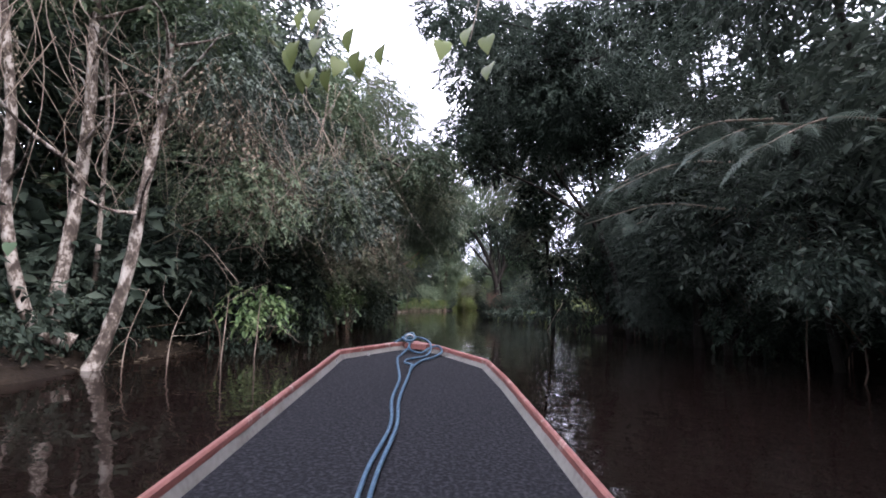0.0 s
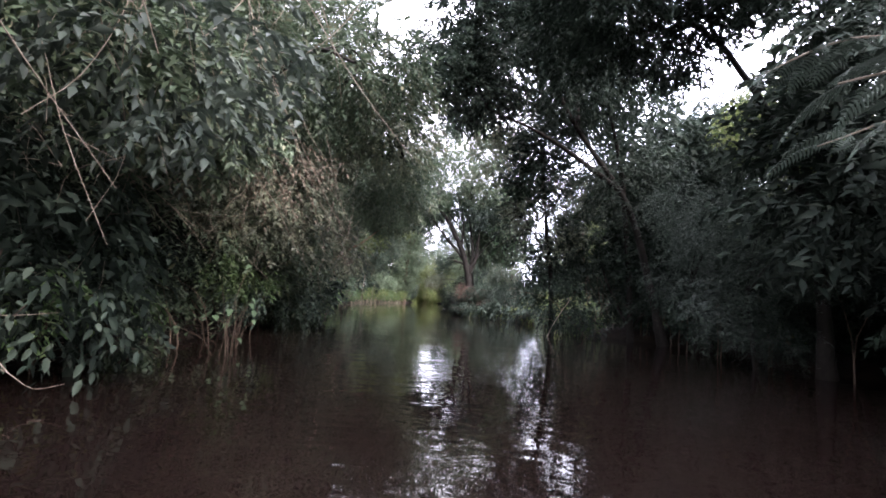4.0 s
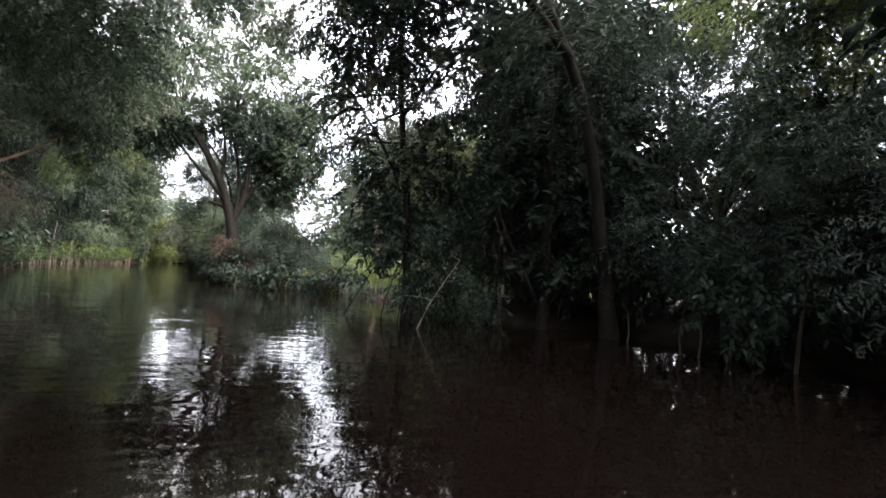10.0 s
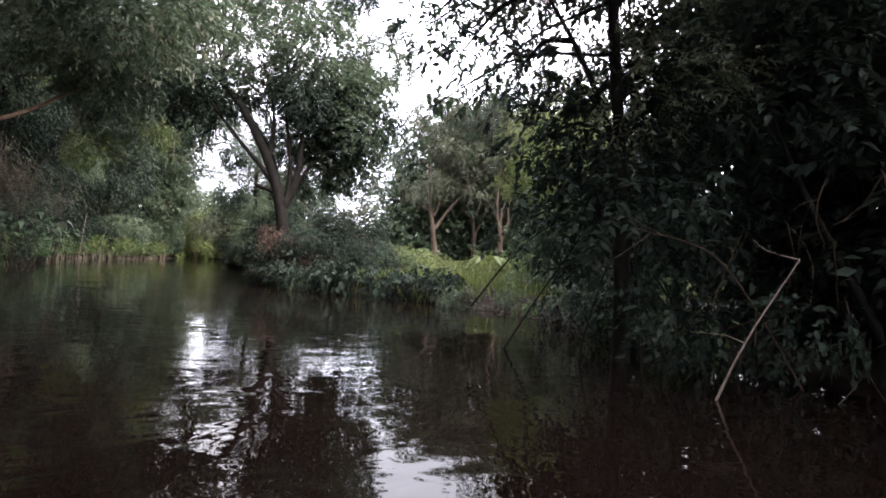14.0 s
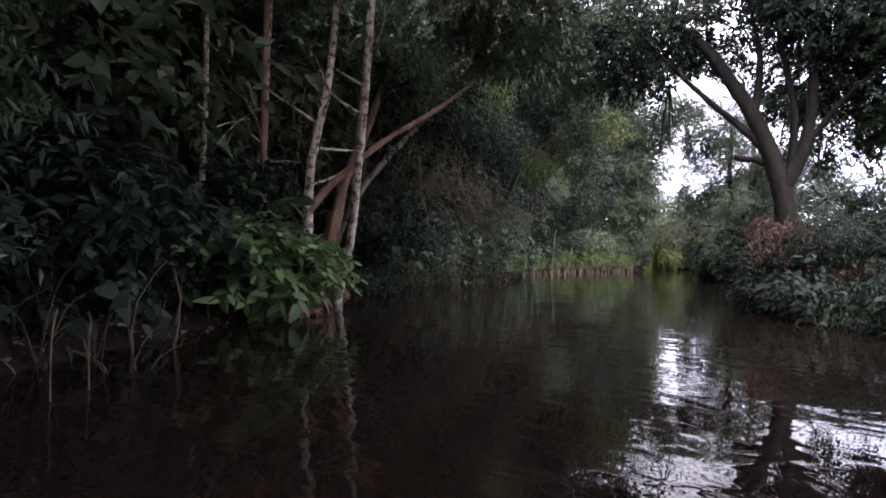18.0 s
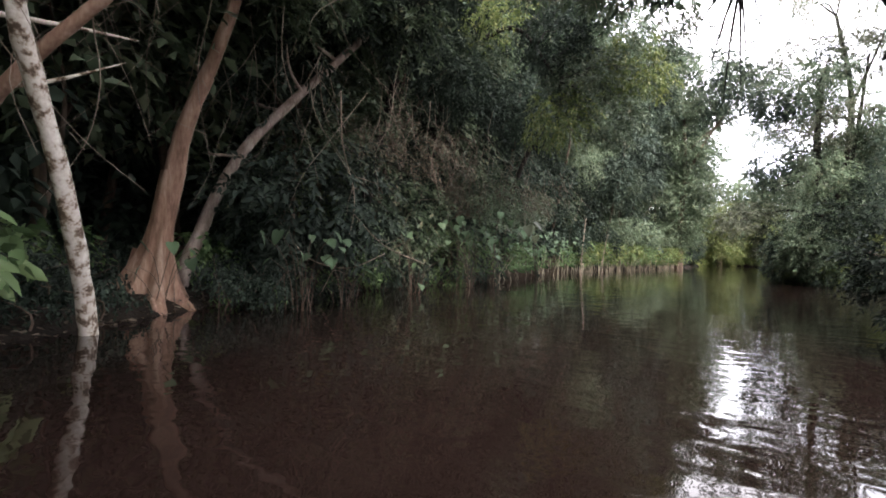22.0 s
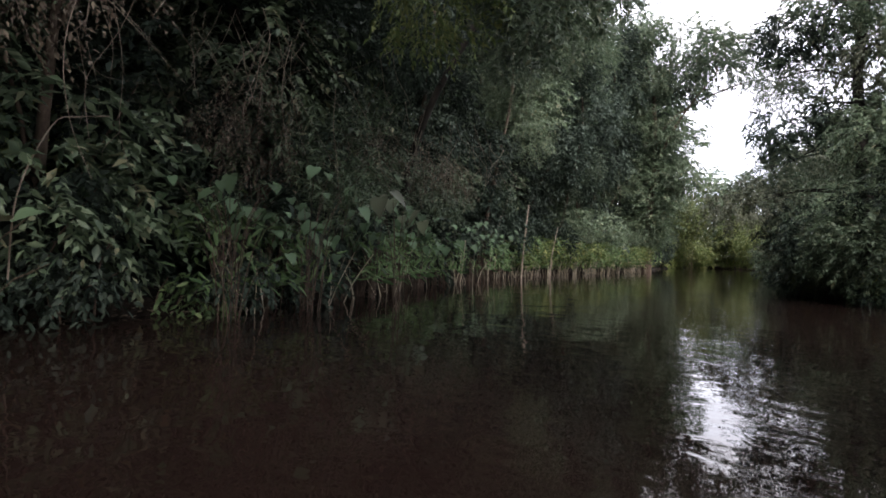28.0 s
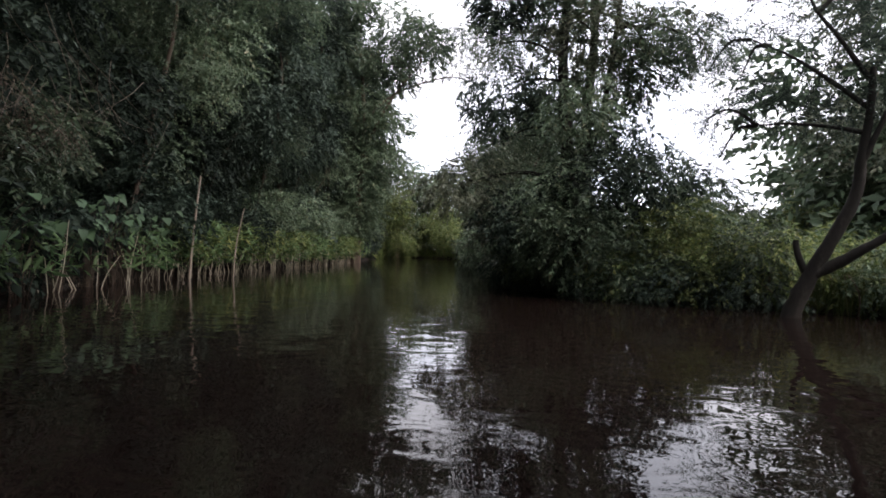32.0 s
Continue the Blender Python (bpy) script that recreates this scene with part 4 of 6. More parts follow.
# pale spreading trees beyond the clearing
for k, (bx, by, cr) in enumerate((((-0.4), 60.0, [(-0.9, 59.7, 11.6), (1.7, 60.2, 9.8), (4.1, 60.5, 12.4), (6.3, 61.0, 10.8), (2.9, 60.5, 7.5), (-1.1, 59.7, 7.3)]),
                                  (3.2, 61.5, [(0.6, 61, 9.4), (2.4, 62.2, 8.1), (4.6, 62, 11.2), (6.2, 61.5, 8.6), (2.2, 61, 12.4), (7.5, 62, 10.4), (4, 62, 13.6), (5.4, 61.6, 12.6)]),
                                  (4.9, 59.0, [(-1.4, 60.4, 14.0), (0.9, 60, 14.4), (2.8, 59.7, 14.4), (4.5, 59.4, 13.4), (5.6, 59.2, 11.3), (0.5, 60.1, 11), (3.5, 59.5, 10.7), (-0.6, 60.3, 7.8)]),
                                  (12.0, 52.0, [(10, 52, 8), (12, 53, 9.6), (14, 52, 8.4), (11, 50, 6.4), (13.4, 50.5, 6.8)]))):
    a, w = 0.5 * math.sin(2.3 * k + 0.6), 1.0 + 0.35 * math.cos(1.9 * k)
    landmark_tree("pale_tree", (bx, by), [
        ([(bx + 0.3 * a, by, 0), (bx + 0.25 * a, by, 1.8), (bx - 0.15 * w, by, 4.0), (bx - 0.5 * w + a * 0.4, by, 6.2), (bx - 0.6 * w, by, 9.6)], 0.30, 0.07),
        ([(bx - 0.1 * w, by, 4.0 + 0.8 * a), (bx + 0.7 * w, by + 0.2, 5.6 + a), (bx + 1.3 * w + a, by + 0.3, 7.2), (bx + 2.4 * w, by + 0.4, 9)], 0.15, 0.04),
        ([(bx - 0.2 * w, by, 5.0 + a), (bx + 0.3 * a, by - 0.2, 6.2), (bx + 0.5 - a, by, 8.0), (bx + 0.2, by, 10)], 0.12, 0.03),
        ([(bx - 0.4 * w, by, 5.4 + a), (bx - 1.6 * w, by + 0.3, 6.6), (bx - 2.8, by + 0.4, 7.8)], 0.08, 0.02)],
        cr, AIRY, "pale grey spreading tree beyond the clearing", BARK, 1.12, 80 + k, "pale trees beyond the clearing")

# lighter tree at the mouth of the cove
landmark_tree("light_green_tree", (3.0, 40.5), [([(3.32, 40.82, 0), (3, 40.5, 2.56), (2.36, 40.18, 5.12), (1.56, 39.86, 7.36)], 0.18, 0.05),
                                                ([(2.84, 40.5, 3.2), (0.76, 39.86, 4.48), (-0.52, 39.54, 5.28)], 0.05, 0.02)],
              [(1.24, 39.86, 5.28), (2.36, 39.86, 7.36), (3.48, 40.18, 4.8), (3, 40.18, 8.96), (4.92, 40.98, 7.36), (5.0, 41.46, 6.04), (1.08, 38.9, 7.04), (1.4, 37.94, 5.12)],
              BRIGHT, "light green tree beside the cove", BARK, 0.9, 91,
              loose=[(0.3, 39.6, 6.2), (0.4, 39.7, 8.0), (-0.4, 40.2, 8.6), (0.6, 39.8, 8.8), (-0.8, 40.4, 7.6), (1.56, 40.02, 9.4), (5.5, 41.1, 8.8)], thin=LACY)

# sunlit tree behind the right bank, seen against the sky
landmark_tree("sunlit_tree", (7.6, 24.2), [
    ([(7.6, 24.2, 0.2), (7.4, 24.1, 2.4), (6.9, 23.8, 4.8), (6.4, 23.4, 7.0), (6.0, 23.2, 8.8)], 0.12, 0.04),
    ([(7.1, 23.9, 4.0), (7.0, 23.0, 5.6), (6.8, 22.0, 6.8), (6.4, 21.2, 7.6)], 0.06, 0.02)],
    [(5.6, 24.0, 8.2), (6.2, 22.6, 7.4), (7.2, 23.9, 6.8), (6.8, 25.0, 7.5)], [BRIGHT[0], BROAD[1]], "yellow-green tree with light shining through its leaves", BARK_SHADED, 0.72, 96,
    loose=[(6.9, 22.0, 6.4), (6.5, 21.0, 6.9), (6.1, 22.0, 8.0), (7.0, 22.6, 5.6), (5.8, 23.2, 9.0), (6.6, 21.6, 7.6)], thin=BRIGHT)

# tall trees at the far bend
landmark_tree("tall_tree", (-30.5, 84.5), [([(-31, 84.5, 0), (-30.8, 84.5, 5), (-30.4, 84.5, 10), (-30.8, 84.5, 17)], 0.36, 0.12), ([(-30.5, 84.5, 9), (-28.5, 84.8, 13), (-26, 85.4, 16.5)], 0.16, 0.05),
    ([(-30.91, 84.34, 11.07), (-28.71, 85.21, 13.58), (-26.46, 86.10, 14.92), (-23.70, 87.18, 15.81), (-21.83, 87.92, 15.42)], 0.12, 0.03)],
              [(-34.2, 83.8, 17.6), (-31.7, 84.4, 15.4), (-30.0, 84.8, 11.4), (-29.0, 85.1, 8.6), (-32.5, 84.2, 10.0), (-35.0, 83.6, 14.1), (-28.8, 85.1, 16.9), (-25.8, 85.7, 17.6), (-31.8, 84.3, 19.6), (-30.6, 84.6, 7.0), (-31, 84, 4.4), (-31.0, 84.3, 20.7), (-28.3, 85.4, 19.9), (-26.5, 86.1, 18.6), (-28.7, 85.2, 15.5), (-30.5, 84.5, 12.6), (-28.6, 85.2, 10.9), (-28.7, 85.2, 8.3), (-33.1, 83.5, 19.5), (-32.7, 83.6, 9.6), (-31.8, 84, 3.2)],
              BROAD, "tall dark-leaved tree at the river bend", BARK, 1.25, 92,
              loose=[(-27.37, 85.74, 15.59), (-26.00, 86.28, 14.94), (-24.63, 86.82, 15.75), (-23.01, 87.46, 16.34), (-22.07, 87.83, 14.66), (-24.18, 87.00, 18.74), (-26.48, 86.09, 20.04), (-22.78, 87.55, 19.82)], thin=LACY)
# overhanging limbs from the left wood
landmark_tree("overhanging_tree", (-25.2, 45.6), [([(-25.6, 45.4, 0), (-25.2, 45.6, 4), (-23.8, 45.6, 8), (-21.6, 46.6, 9.6), (-20.3, 47.8, 7.6)], 0.22, 0.04)],
              [(-24.1, 44.4, 8.9), (-22.7, 45.3, 8.2), (-21.9, 46.0, 10.0), (-20.4, 47.7, 9.4), (-19.8, 48.6, 7.8), (-20.3, 48.0, 6.4), (-24, 46.5, 11), (-19.2, 49.6, 9.6), (-18.6, 50.4, 8.4), (-21.2, 49.0, 11.4), (-19.8, 50.2, 6.6)], [SHADEDF[0], BROAD[2], BRIGHT[1]],
              "forest tree with a long limb drooping over the river", BARK_SHADED, 0.8, 94)

# ---- pale trunks on the left bank ----
def pale_trunk(base, run, r, label, bark=BARK_PALE, twigs=4, seed=0, crown=(), extra=(), name="pale_barked_tree", group="pale-barked trees on the bank", kinds=None):
    rng = np.random.default_rng(seed)
    t = thing(name, base[0], base[1], 0.0, label, "tree", group)
    o = np.array([base[0], base[1], 0.0])
    pts = np.array(run, float) - o
    part("trunk", tube("trunk", pts, r, r * 0.62, bark, 10, 6, 0.06, seed, r * 0.55), t)
    for run2, r2 in extra:
        part("limb", tube("limb", np.array(run2, float) - o, r2, r2 * 0.4, BARK_RED, 8, 5, 0.06, seed), t)
    sm = spline(pts, 6)
    for k in range(twigs):
        s = sm[int(len(sm) * rng.uniform(0.45, 0.97))]
        a = rng.uniform(0, 6.28)
        L = rng.uniform(0.7, 2.0)
        e = s + np.array([math.cos(a) * L, math.sin(a) * L, rng.uniform(0.2, 1.3) * L * 0.6])
        part("branch", tube("branch", [s, (s + e) / 2 + rng.normal(0, 0.1, 3), e], r * 0.34, r * 0.08, bark, 5, 4, 0.08, seed + k), t)
    for c in crown:
        put((kinds or BROAD)[int(rng.integers(len(kinds or BROAD)))], t, "crown", rng, np.array(c) - o, rng.uniform(0.8, 1.1))
    return t


W = "white-and-brown patchy-barked slender trunk at the water's edge"
pale_trunk((-17.3, 33.3), [(-17.35, 33.3, -0.5), (-17.3, 33.28, 0.1), (-16.4, 32.95, 1.6), (-15.6, 32.5, 3.1), (-14.9, 32.1, 4.6), (-14.5, 31.9, 6.5), (-14.4, 31.9, 9)], 0.11, W, seed=1, crown=[(-14.8, 32.2, 9.0), (-14.3, 33.0, 9.6)])
pale_trunk((-16.95, 32.1), [(-16.95, 32.13, -0.5), (-16.95, 32.13, 0.3), (-16.85, 32.1, 1.4), (-16.7, 32.02, 3.0), (-16.5, 32.1, 4.1), (-16.3, 32.2, 5.2), (-16.1, 32.3, 8)], 0.115, W, seed=2, crown=[(-16.3, 32.6, 8.6), (-13.7, 35.6, 6.9), (-15.0, 34.2, 7.2)], extra=[([(-16.75, 32.05, 2.2), (-16.3, 32.45, 2.9), (-15.6, 33.2, 3.8), (-14.7, 34.2, 4.7), (-13.8, 35.4, 6.0)], 0.09)])
pale_trunk((-16.8, 31.0), [(-16.8, 31.0, 0.2), (-16.82, 31.0, 2), (-16.85, 30.98, 4), (-16.9, 31.0, 8)], 0.085, "reddish-brown slender trunk behind the shrub", BARK_RED, seed=4, crown=[(-17, 31.0, 8.6)])
pale_trunk((-17.4, 31.4), [(-17.4, 31.4, 0.2), (-17.4, 31.3, 2), (-17.2, 31.2, 4), (-17.1, 31.2, 7.5)], 0.06, W, seed=15, twigs=6, crown=[(-17.3, 31.4, 8)])
pale_trunk((-16.6, 29.8), [(-16.6, 29.8, 0.2), (-16.7, 29.7, 2.2), (-16.4, 29.6, 4.2), (-16.1, 29.4, 7.5)], 0.06, W, seed=5, twigs=7, crown=[(-16.3, 29.3, 8)])
pale_trunk((-20.90, 35.18), [(-20.90, 35.18, -0.40), (-20.90, 35.33, 0.52), (-20.90, 35.62, 1.34), (-20.90, 35.92, 2.14), (-20.80, 36.30, 2.98), (-20.70, 36.76, 3.72), (-20.60, 37.62, 4.72), (-20.40, 38.61, 5.83), (-20.24, 39.40, 6.72)], 0.15, "grey leaning trunk with peeling bark over the water", BARK_GREY, seed=7, twigs=6, crown=[(-20.24, 39.70, 7.62), (-21.14, 39.20, 8.32)])
P0 = "grey lichen-spotted trunk leaning out of the bank"
pale_trunk((-5.61, 2.36), [(-5.61, 2.36, 0.37), (-5.93, 1.94, 0.64), (-6.13, 1.67, 1.50), (-6.26, 1.50, 2.65), (-6.30, 1.45, 4.02), (-6.41, 1.29, 5.29), (-6.54, 1.12, 6.67)], 0.100, P0, BARK_LICHEN, seed=11, twigs=8, crown=[(-6.54, 1.42, 7.47)])
pale_trunk((-6.01, 2.17), [(-6.01, 2.17, 0.43), (-5.98, 2.20, 0.71), (-5.93, 2.26, 1.64), (-5.88, 2.34, 3.01), (-5.86, 2.35, 4.52), (-5.90, 2.30, 5.75), (-5.93, 2.26, 7.45)], 0.120, P0, BARK_LICHEN, seed=12, twigs=8, crown=[(-5.93, 2.56, 8.25)])
pale_trunk((-5.02, 2.22), [(-5.02, 2.22, -0.21), (-4.90, 2.41, 0.55), (-4.78, 2.58, 1.67), (-4.74, 2.64, 2.72), (-4.67, 2.73, 3.82), (-4.63, 2.80, 4.45), (-4.62, 2.81, 5.80)], 0.105, P0, BARK_LICHEN, seed=13, twigs=8, crown=[(-4.62, 3.11, 6.60)])
pale_trunk((-6.26, 2.97), [(-6.26, 2.97, 0.38), (-6.22, 3.01, 1.19), (-6.24, 2.99, 2.86), (-6.28, 2.94, 4.59), (-6.41, 2.78, 6.33), (-6.47, 2.71, 7.92)], 0.050, P0, BARK_LICHEN, seed=14, twigs=8, crown=[(-6.47, 3.01, 8.72)])


def buttress_tree():
    """The tree with flaring roots at the waterline; the trunk is fluted and widens downward."""
    bx, by = -19.9, 34.5
    t = thing("buttress_tree", bx, by, 0.0, "reddish-brown tree with flaring buttress roots at the waterline", "tree")
    rows, sides = 34, 44
    v, f = [], []
    for i in range(rows):
        z = -0.45 + 3.0 * i / (rows - 1)
        u = max(0.0, 1.0 - max(z, -0.1) / 1.7)
        r = 0.22 + 0.68 * u ** 2.0
        cx, cy = 0.10 * max(z, 0) ** 1.2, 0.10 * max(z, 0) ** 1.2
        for k in range(sides):
            a = 2 * math.pi * k / sides
            fl = 0.5 + 0.5 * math.cos(7 * a + 0.5 * math.sin(2 * a) + 0.25 * z)
            g = r * (1 - 0.42 * u ** 0.7 * (1 - fl) - 0.06 * (1 - fl)) * (1 + 0.16 * math.sin(3 * a + 1) * u)
            v.append((cx + g * math.cos(a), cy + g * math.sin(a), z))
    for i in range(rows - 1):
        for k in range(sides):
            q = (k + 1) % sides
            f.append((i * sides + k, i * sides + q, (i + 1) * sides + q, (i + 1) * sides + k))
    part("trunk", mesh_of("trunk", v, f, BARK_RED, True), t)
    part("limb", tube("limb", [(0.30, 0.30, 2.4), (0.45, 0.45, 3.4), (0.9, 0.9, 5.0), (1.4, 1.5, 7.5)], 0.19, 0.08, BARK_RED, 9, 6, 0.06, 3), t)
    rng = np.random.default_rng(8)
    for k in range(9):
        a = k * 0.70 + rng.uniform(-0.2, 0.2)
        L = rng.uniform(0.65, 1.05)
        part("root", tube("root", [(0.20 * math.cos(a), 0.20 * math.sin(a), 0.95 + rng.uniform(-0.2, 0.2)), (0.40 * math.cos(a), 0.40 * math.sin(a), 0.45), (L * 0.78 * math.cos(a), L * 0.78 * math.sin(a), 0.10),
                                   (L * 1.1 * math.cos(a), L * 1.1 * math.sin(a), -0.35)], 0.07, 0.045, BARK_RED, 7, 5, 0.08, k), t)
    for k, c in enumerate([(1.2, 1.6, 8.2), (0.3, 0.9, 9.2), (2.0, 2.4, 7.6), (0.6, 2.1, 7.2)]):
        put(BROAD[k % 3], t, "crown", rng, c, 1.0)


buttress_tree()


# ---- large heart-shaped leaves, shared mesh ----
def heart_leaf(name, mat, L=0.30, W=0.25):
    prof = [(0, 0.0), (-0.12, 0.30), (0.05, 0.47), (0.28, 0.46), (0.55, 0.33), (0.8, 0.14), (1.0, 0.0)]
    v, f = [], []
    for x, w in prof:
        v.append((x * L, 0, -0.18 * L * x * x + 0.02 * L))
    n = len(prof)
    for sgn in (1, -1):
        for x, w in prof:
            v.append((x * L, sgn * w * W, -0.18 * L * x * x + 0.10 * W * abs(w) / 0.47))
    for s in (1, 2):
        for i in range(n - 1):
            q = (i, i + 1, s * n + i + 1, s * n + i)
            f.append(q if s == 1 else q[::-1])
    return mesh_of(name, v, f, mat, True)


HEART = heart_leaf("heart_leaf", LEAF_HEART)
# HEART copy, darkened in colour for the shaded bank
HEART_SHADED = heart_leaf("shaded_heart_leaf", LEAF_SHADED)
HEART_PALE = heart_leaf("pale_heart_leaf", LEAF_GREY, 0.42, 0.36)
HEART_LIGHT = heart_leaf("light_heart_leaf", LEAF_BRIGHT, 0.16, 0.14)


def leafy_plant(name, rng, x, y, z, n, spread, size, label, data=HEART, group="large-leaved plants on the bank", face=(1, 0)):
    """Stalks with single large hanging leaves."""
    t = thing(name, x, y, max(-0.3, float(ground_z(np.array(x), np.array(y)))), label, "plant", group)
    z0 = t.location.z
    az = math.degrees(math.atan2(face[1], face[0]))
    for k in range(n):
        e = np.array([rng.normal(0, spread), rng.normal(0, spread), z - z0 + rng.normal(0, spread * 0.7)])
        e[2] = max(e[2], 0.25 - z0)
        s = size * rng.uniform(0.6, 1.2)
        stalk = part("stalk", tube("stalk", [(rng.normal(0, 0.1), rng.normal(0, 0.1), -0.2), (e[0] * 0.4, e[1] * 0.4, e[2] * 0.7), e], 0.009, 0.004, BARK, 4, 3), t)
        part("leaf", data, stalk, pose(*e, rng.normal(0, 18), rng.uniform(15, 65), az + rng.normal(0, 50)) @ Matrix.Diagonal((s, s, s, 1)))
    return t


prng = np.random.default_rng(77)
for x, y, z, n, sp in ((-5.6, 0.6, 1.3, 9, 0.5), (-6.0, 11.2, 0.9, 9, 0.4), (-6.6, 12.2, 0.7, 8, 0.35), (-21.6, 44.4, 1.9, 10, 0.5), (-22.0, 46.0, 2.0, 10, 0.5), (-23.6, 48.8, 2.1, 12, 0.6),
                       (-24.4, 50.2, 1.9, 10, 0.5), (-20.6, 41.2, 1.4, 9, 0.5), (-19.4, 38.3, 1.0, 9, 0.45), (-18.6, 36.9, 1.3, 8, 0.4), (-19.2, 34.6, 0.9, 8, 0.5), (-25.4, 52.0, 2.0, 9, 0.5)):
    leafy_plant("large_leaved_plant", prng, x + (0.35 if y > 36 else 0), y - (0.15 if y > 36 else 0), z, n if y < 36 else n + 2, sp, 0.5 if y < 20 else 0.95, "large heart-leaved green plant hanging over the water", face=(0.8, -0.4))
leafy_plant("pale_leaved_plant", prng, -23.2, 49.6, 2.1, 4, 0.35, 1.1, "plant with broad pale withering leaves", HEART_PALE, face=(0.8, -0.4))
leafy_plant("pale_leaved_plant", prng, -20.7, 47.2, 2.3, 4, 0.3, 1.0, "plant with broad pale withering leaves", HEART_PALE, face=(0.8, -0.4))


def near_spray():
    """Leafy twigs that hang from the canopy over the start."""
    rng = np.random.default_rng(4)
    for x, y, z, n, sp in ((0.85, -0.35, 3.02, 9, 0.17), (1.05, -0.15, 3.1, 5, 0.12), (1.9, 0.05, 3.05, 4, 0.10)):
        t = thing("hanging_twig", x, y, 5.6, "thin twig with light green heart-shaped leaves hanging from the canopy", "branch", "leafy twigs hanging over the river")
        part("twig", tube("twig", [(0.5, 0.8, 0), (0.15, 0.3, -1.2), (0, 0, z - 5.55)], 0.008, 0.003, DRY_WOOD, 5, 4), t)
        for k in range(n):
            c = np.array([rng.normal(0, sp), rng.normal(0, sp), z - 5.6 + rng.normal(0.05, sp * 0.8)])
            part("leaf", HEART_LIGHT, t, pose(*c, rng.normal(0, 20), rng.uniform(55, 85), rng.uniform(-120, -60)))


near_spray()


def frond_mesh():
    """A pinnate leaf: a midrib with narrow leaflets in pairs, all grown together."""
    v, f = [], []
    n = 17
    rib = lambda x: 0.05 * math.sin(x * 3.2) - 0.43 * x * x
    for k in range(2 * n):
        x = 0.05 + 0.62 * (k // 2) / (n - 1) + (0.012 if k % 2 else -0.012)
        v += [(x, -0.005, rib(x)), (x, 0.005, rib(x))]
        if k:
            f.append((2 * k - 2, 2 * k, 2 * k + 1, 2 * k - 1))
    for k in range(n):
        u = k / (n - 1)
        x, z = 0.05 + 0.62 * u, rib(0.05 + 0.62 * u)
        L = 0.17 * math.sin(math.pi * (0.12 + 0.80 * u)) + 0.02
        for sg, c in ((-1, 0), (1, 1)):
            b = len(v)
            v += [(x + 0.030, sg * L * 0.6, z - 0.02), (x + 0.045, sg * L, z - 0.05), (x + 0.004, sg * L * 0.6, z - 0.02)]
            q = (4 * k + c, 4 * k + 2 + c, b, b + 1, b + 2)
            f.append(q if sg > 0 else q[::-1])
    return mesh_of("frond", v, f, LEAF_DIM)


FROND = frond_mesh()


def pinnate_branch(root, tip, n, seed):
    """A drooping branch that ends in feathery fronds."""
    rng = np.random.default_rng(seed)
    t = thing("feathery_branch", *root, "long branch with dark feathery fronds reaching over the river", "branch", "feathery branches over the river")
    d = np.array(tip) - np.array(root)
    az = math.degrees(math.atan2(d[1], d[0]))
    run = [np.zeros(3), d * 0.5 + [0, 0, 0.3], d]
    part("limb", tube("limb", run, 0.03, 0.008, DRY_WOOD, 6, 5, 0.05, seed), t)
    sm = spline(run, 8)
    for k in range(n):
        p = sm[int(len(sm) * (0.35 + 0.64 * k / n))]
        u = rng.uniform(0.8, 1.25)
        part("frond", FROND, t, pose(*p, rng.normal(0, 14), rng.uniform(0, 35), az + (70 if k % 2 else -70) * (1 - 0.6 * k / n) + rng.normal(0, 14)) @ Matrix.Diagonal((u, u, u, 1)))


for k, (a, b) in enumerate((((5.2, 9.4, 4.6), (2.4, 7.9, 3.7)), ((5.6, 8.4, 5.2), (3.0, 7.6, 4.3)), ((5.0, 9.8, 3.6), (1.9, 8.3, 3.1)), ((6.2, 7.4, 4.6), (3.8, 6.2, 3.9)), ((5.6, 11.4, 3.9), (2.6, 10.6, 3.3)), ((6.8, 6.2, 4.2), (4.5, 4.9, 3.5)), ((4.6, 12.0, 5.2), (2.0, 11.2, 4.4)))):
    pinnate_branch(a, b, 11, 400 + k)


def leafy_branch(x, y, z, root, n, sp, seed):
    """A drooping branch with single dark leaves along its twigs."""
    rng = np.random.default_rng(seed)
    t = thing("leafy_branch", *root, "drooping branch with loose dark green leaves over the water", "branch", "drooping leafy branches")
    d = np.array([x, y, z]) - np.array(root)
    part("limb", tube("limb", [(0, 0, 0), d * 0.5 + [0, 0, 0.35], d], 0.03, 0.008, BARK_SHADED, 6, 5, 0.05, seed), t)
    for k in range(6):
        a = d * rng.uniform(0.55, 1.0)
        b = a + rng.normal(0, sp, 3) + [0, 0, -0.25]
        twig = part("twig", tube("twig", [a, (a + b) / 2 + [0, 0, 0.08], b], 0.007, 0.003, BARK_SHADED, 4, 3), t)
        for q in range(n):
            c = a + (b - a) * rng.uniform(0.1, 1.05) + rng.normal(0, 0.06, 3)
            u = rng.uniform(0.3, 0.5)
            part("leaf", HEART, twig, pose(*c, rng.normal(0, 25), rng.uniform(20, 80), rng.uniform(0, 360)) @ Matrix.Diagonal((u, u * 0.7, u, 1)))


leafy_branch(-4.5, 26.6, 3.5, (-2.0, 26.2, 4.4), 11, 0.45, 41)
leafy_branch(-4.0, 27.6, 3.7, (-2.0, 26.2, 5.2), 11, 0.5, 42)
leafy_branch(-4.9, 26.2, 4.3, (-2.1, 26.1, 5.6), 10, 0.5, 43)


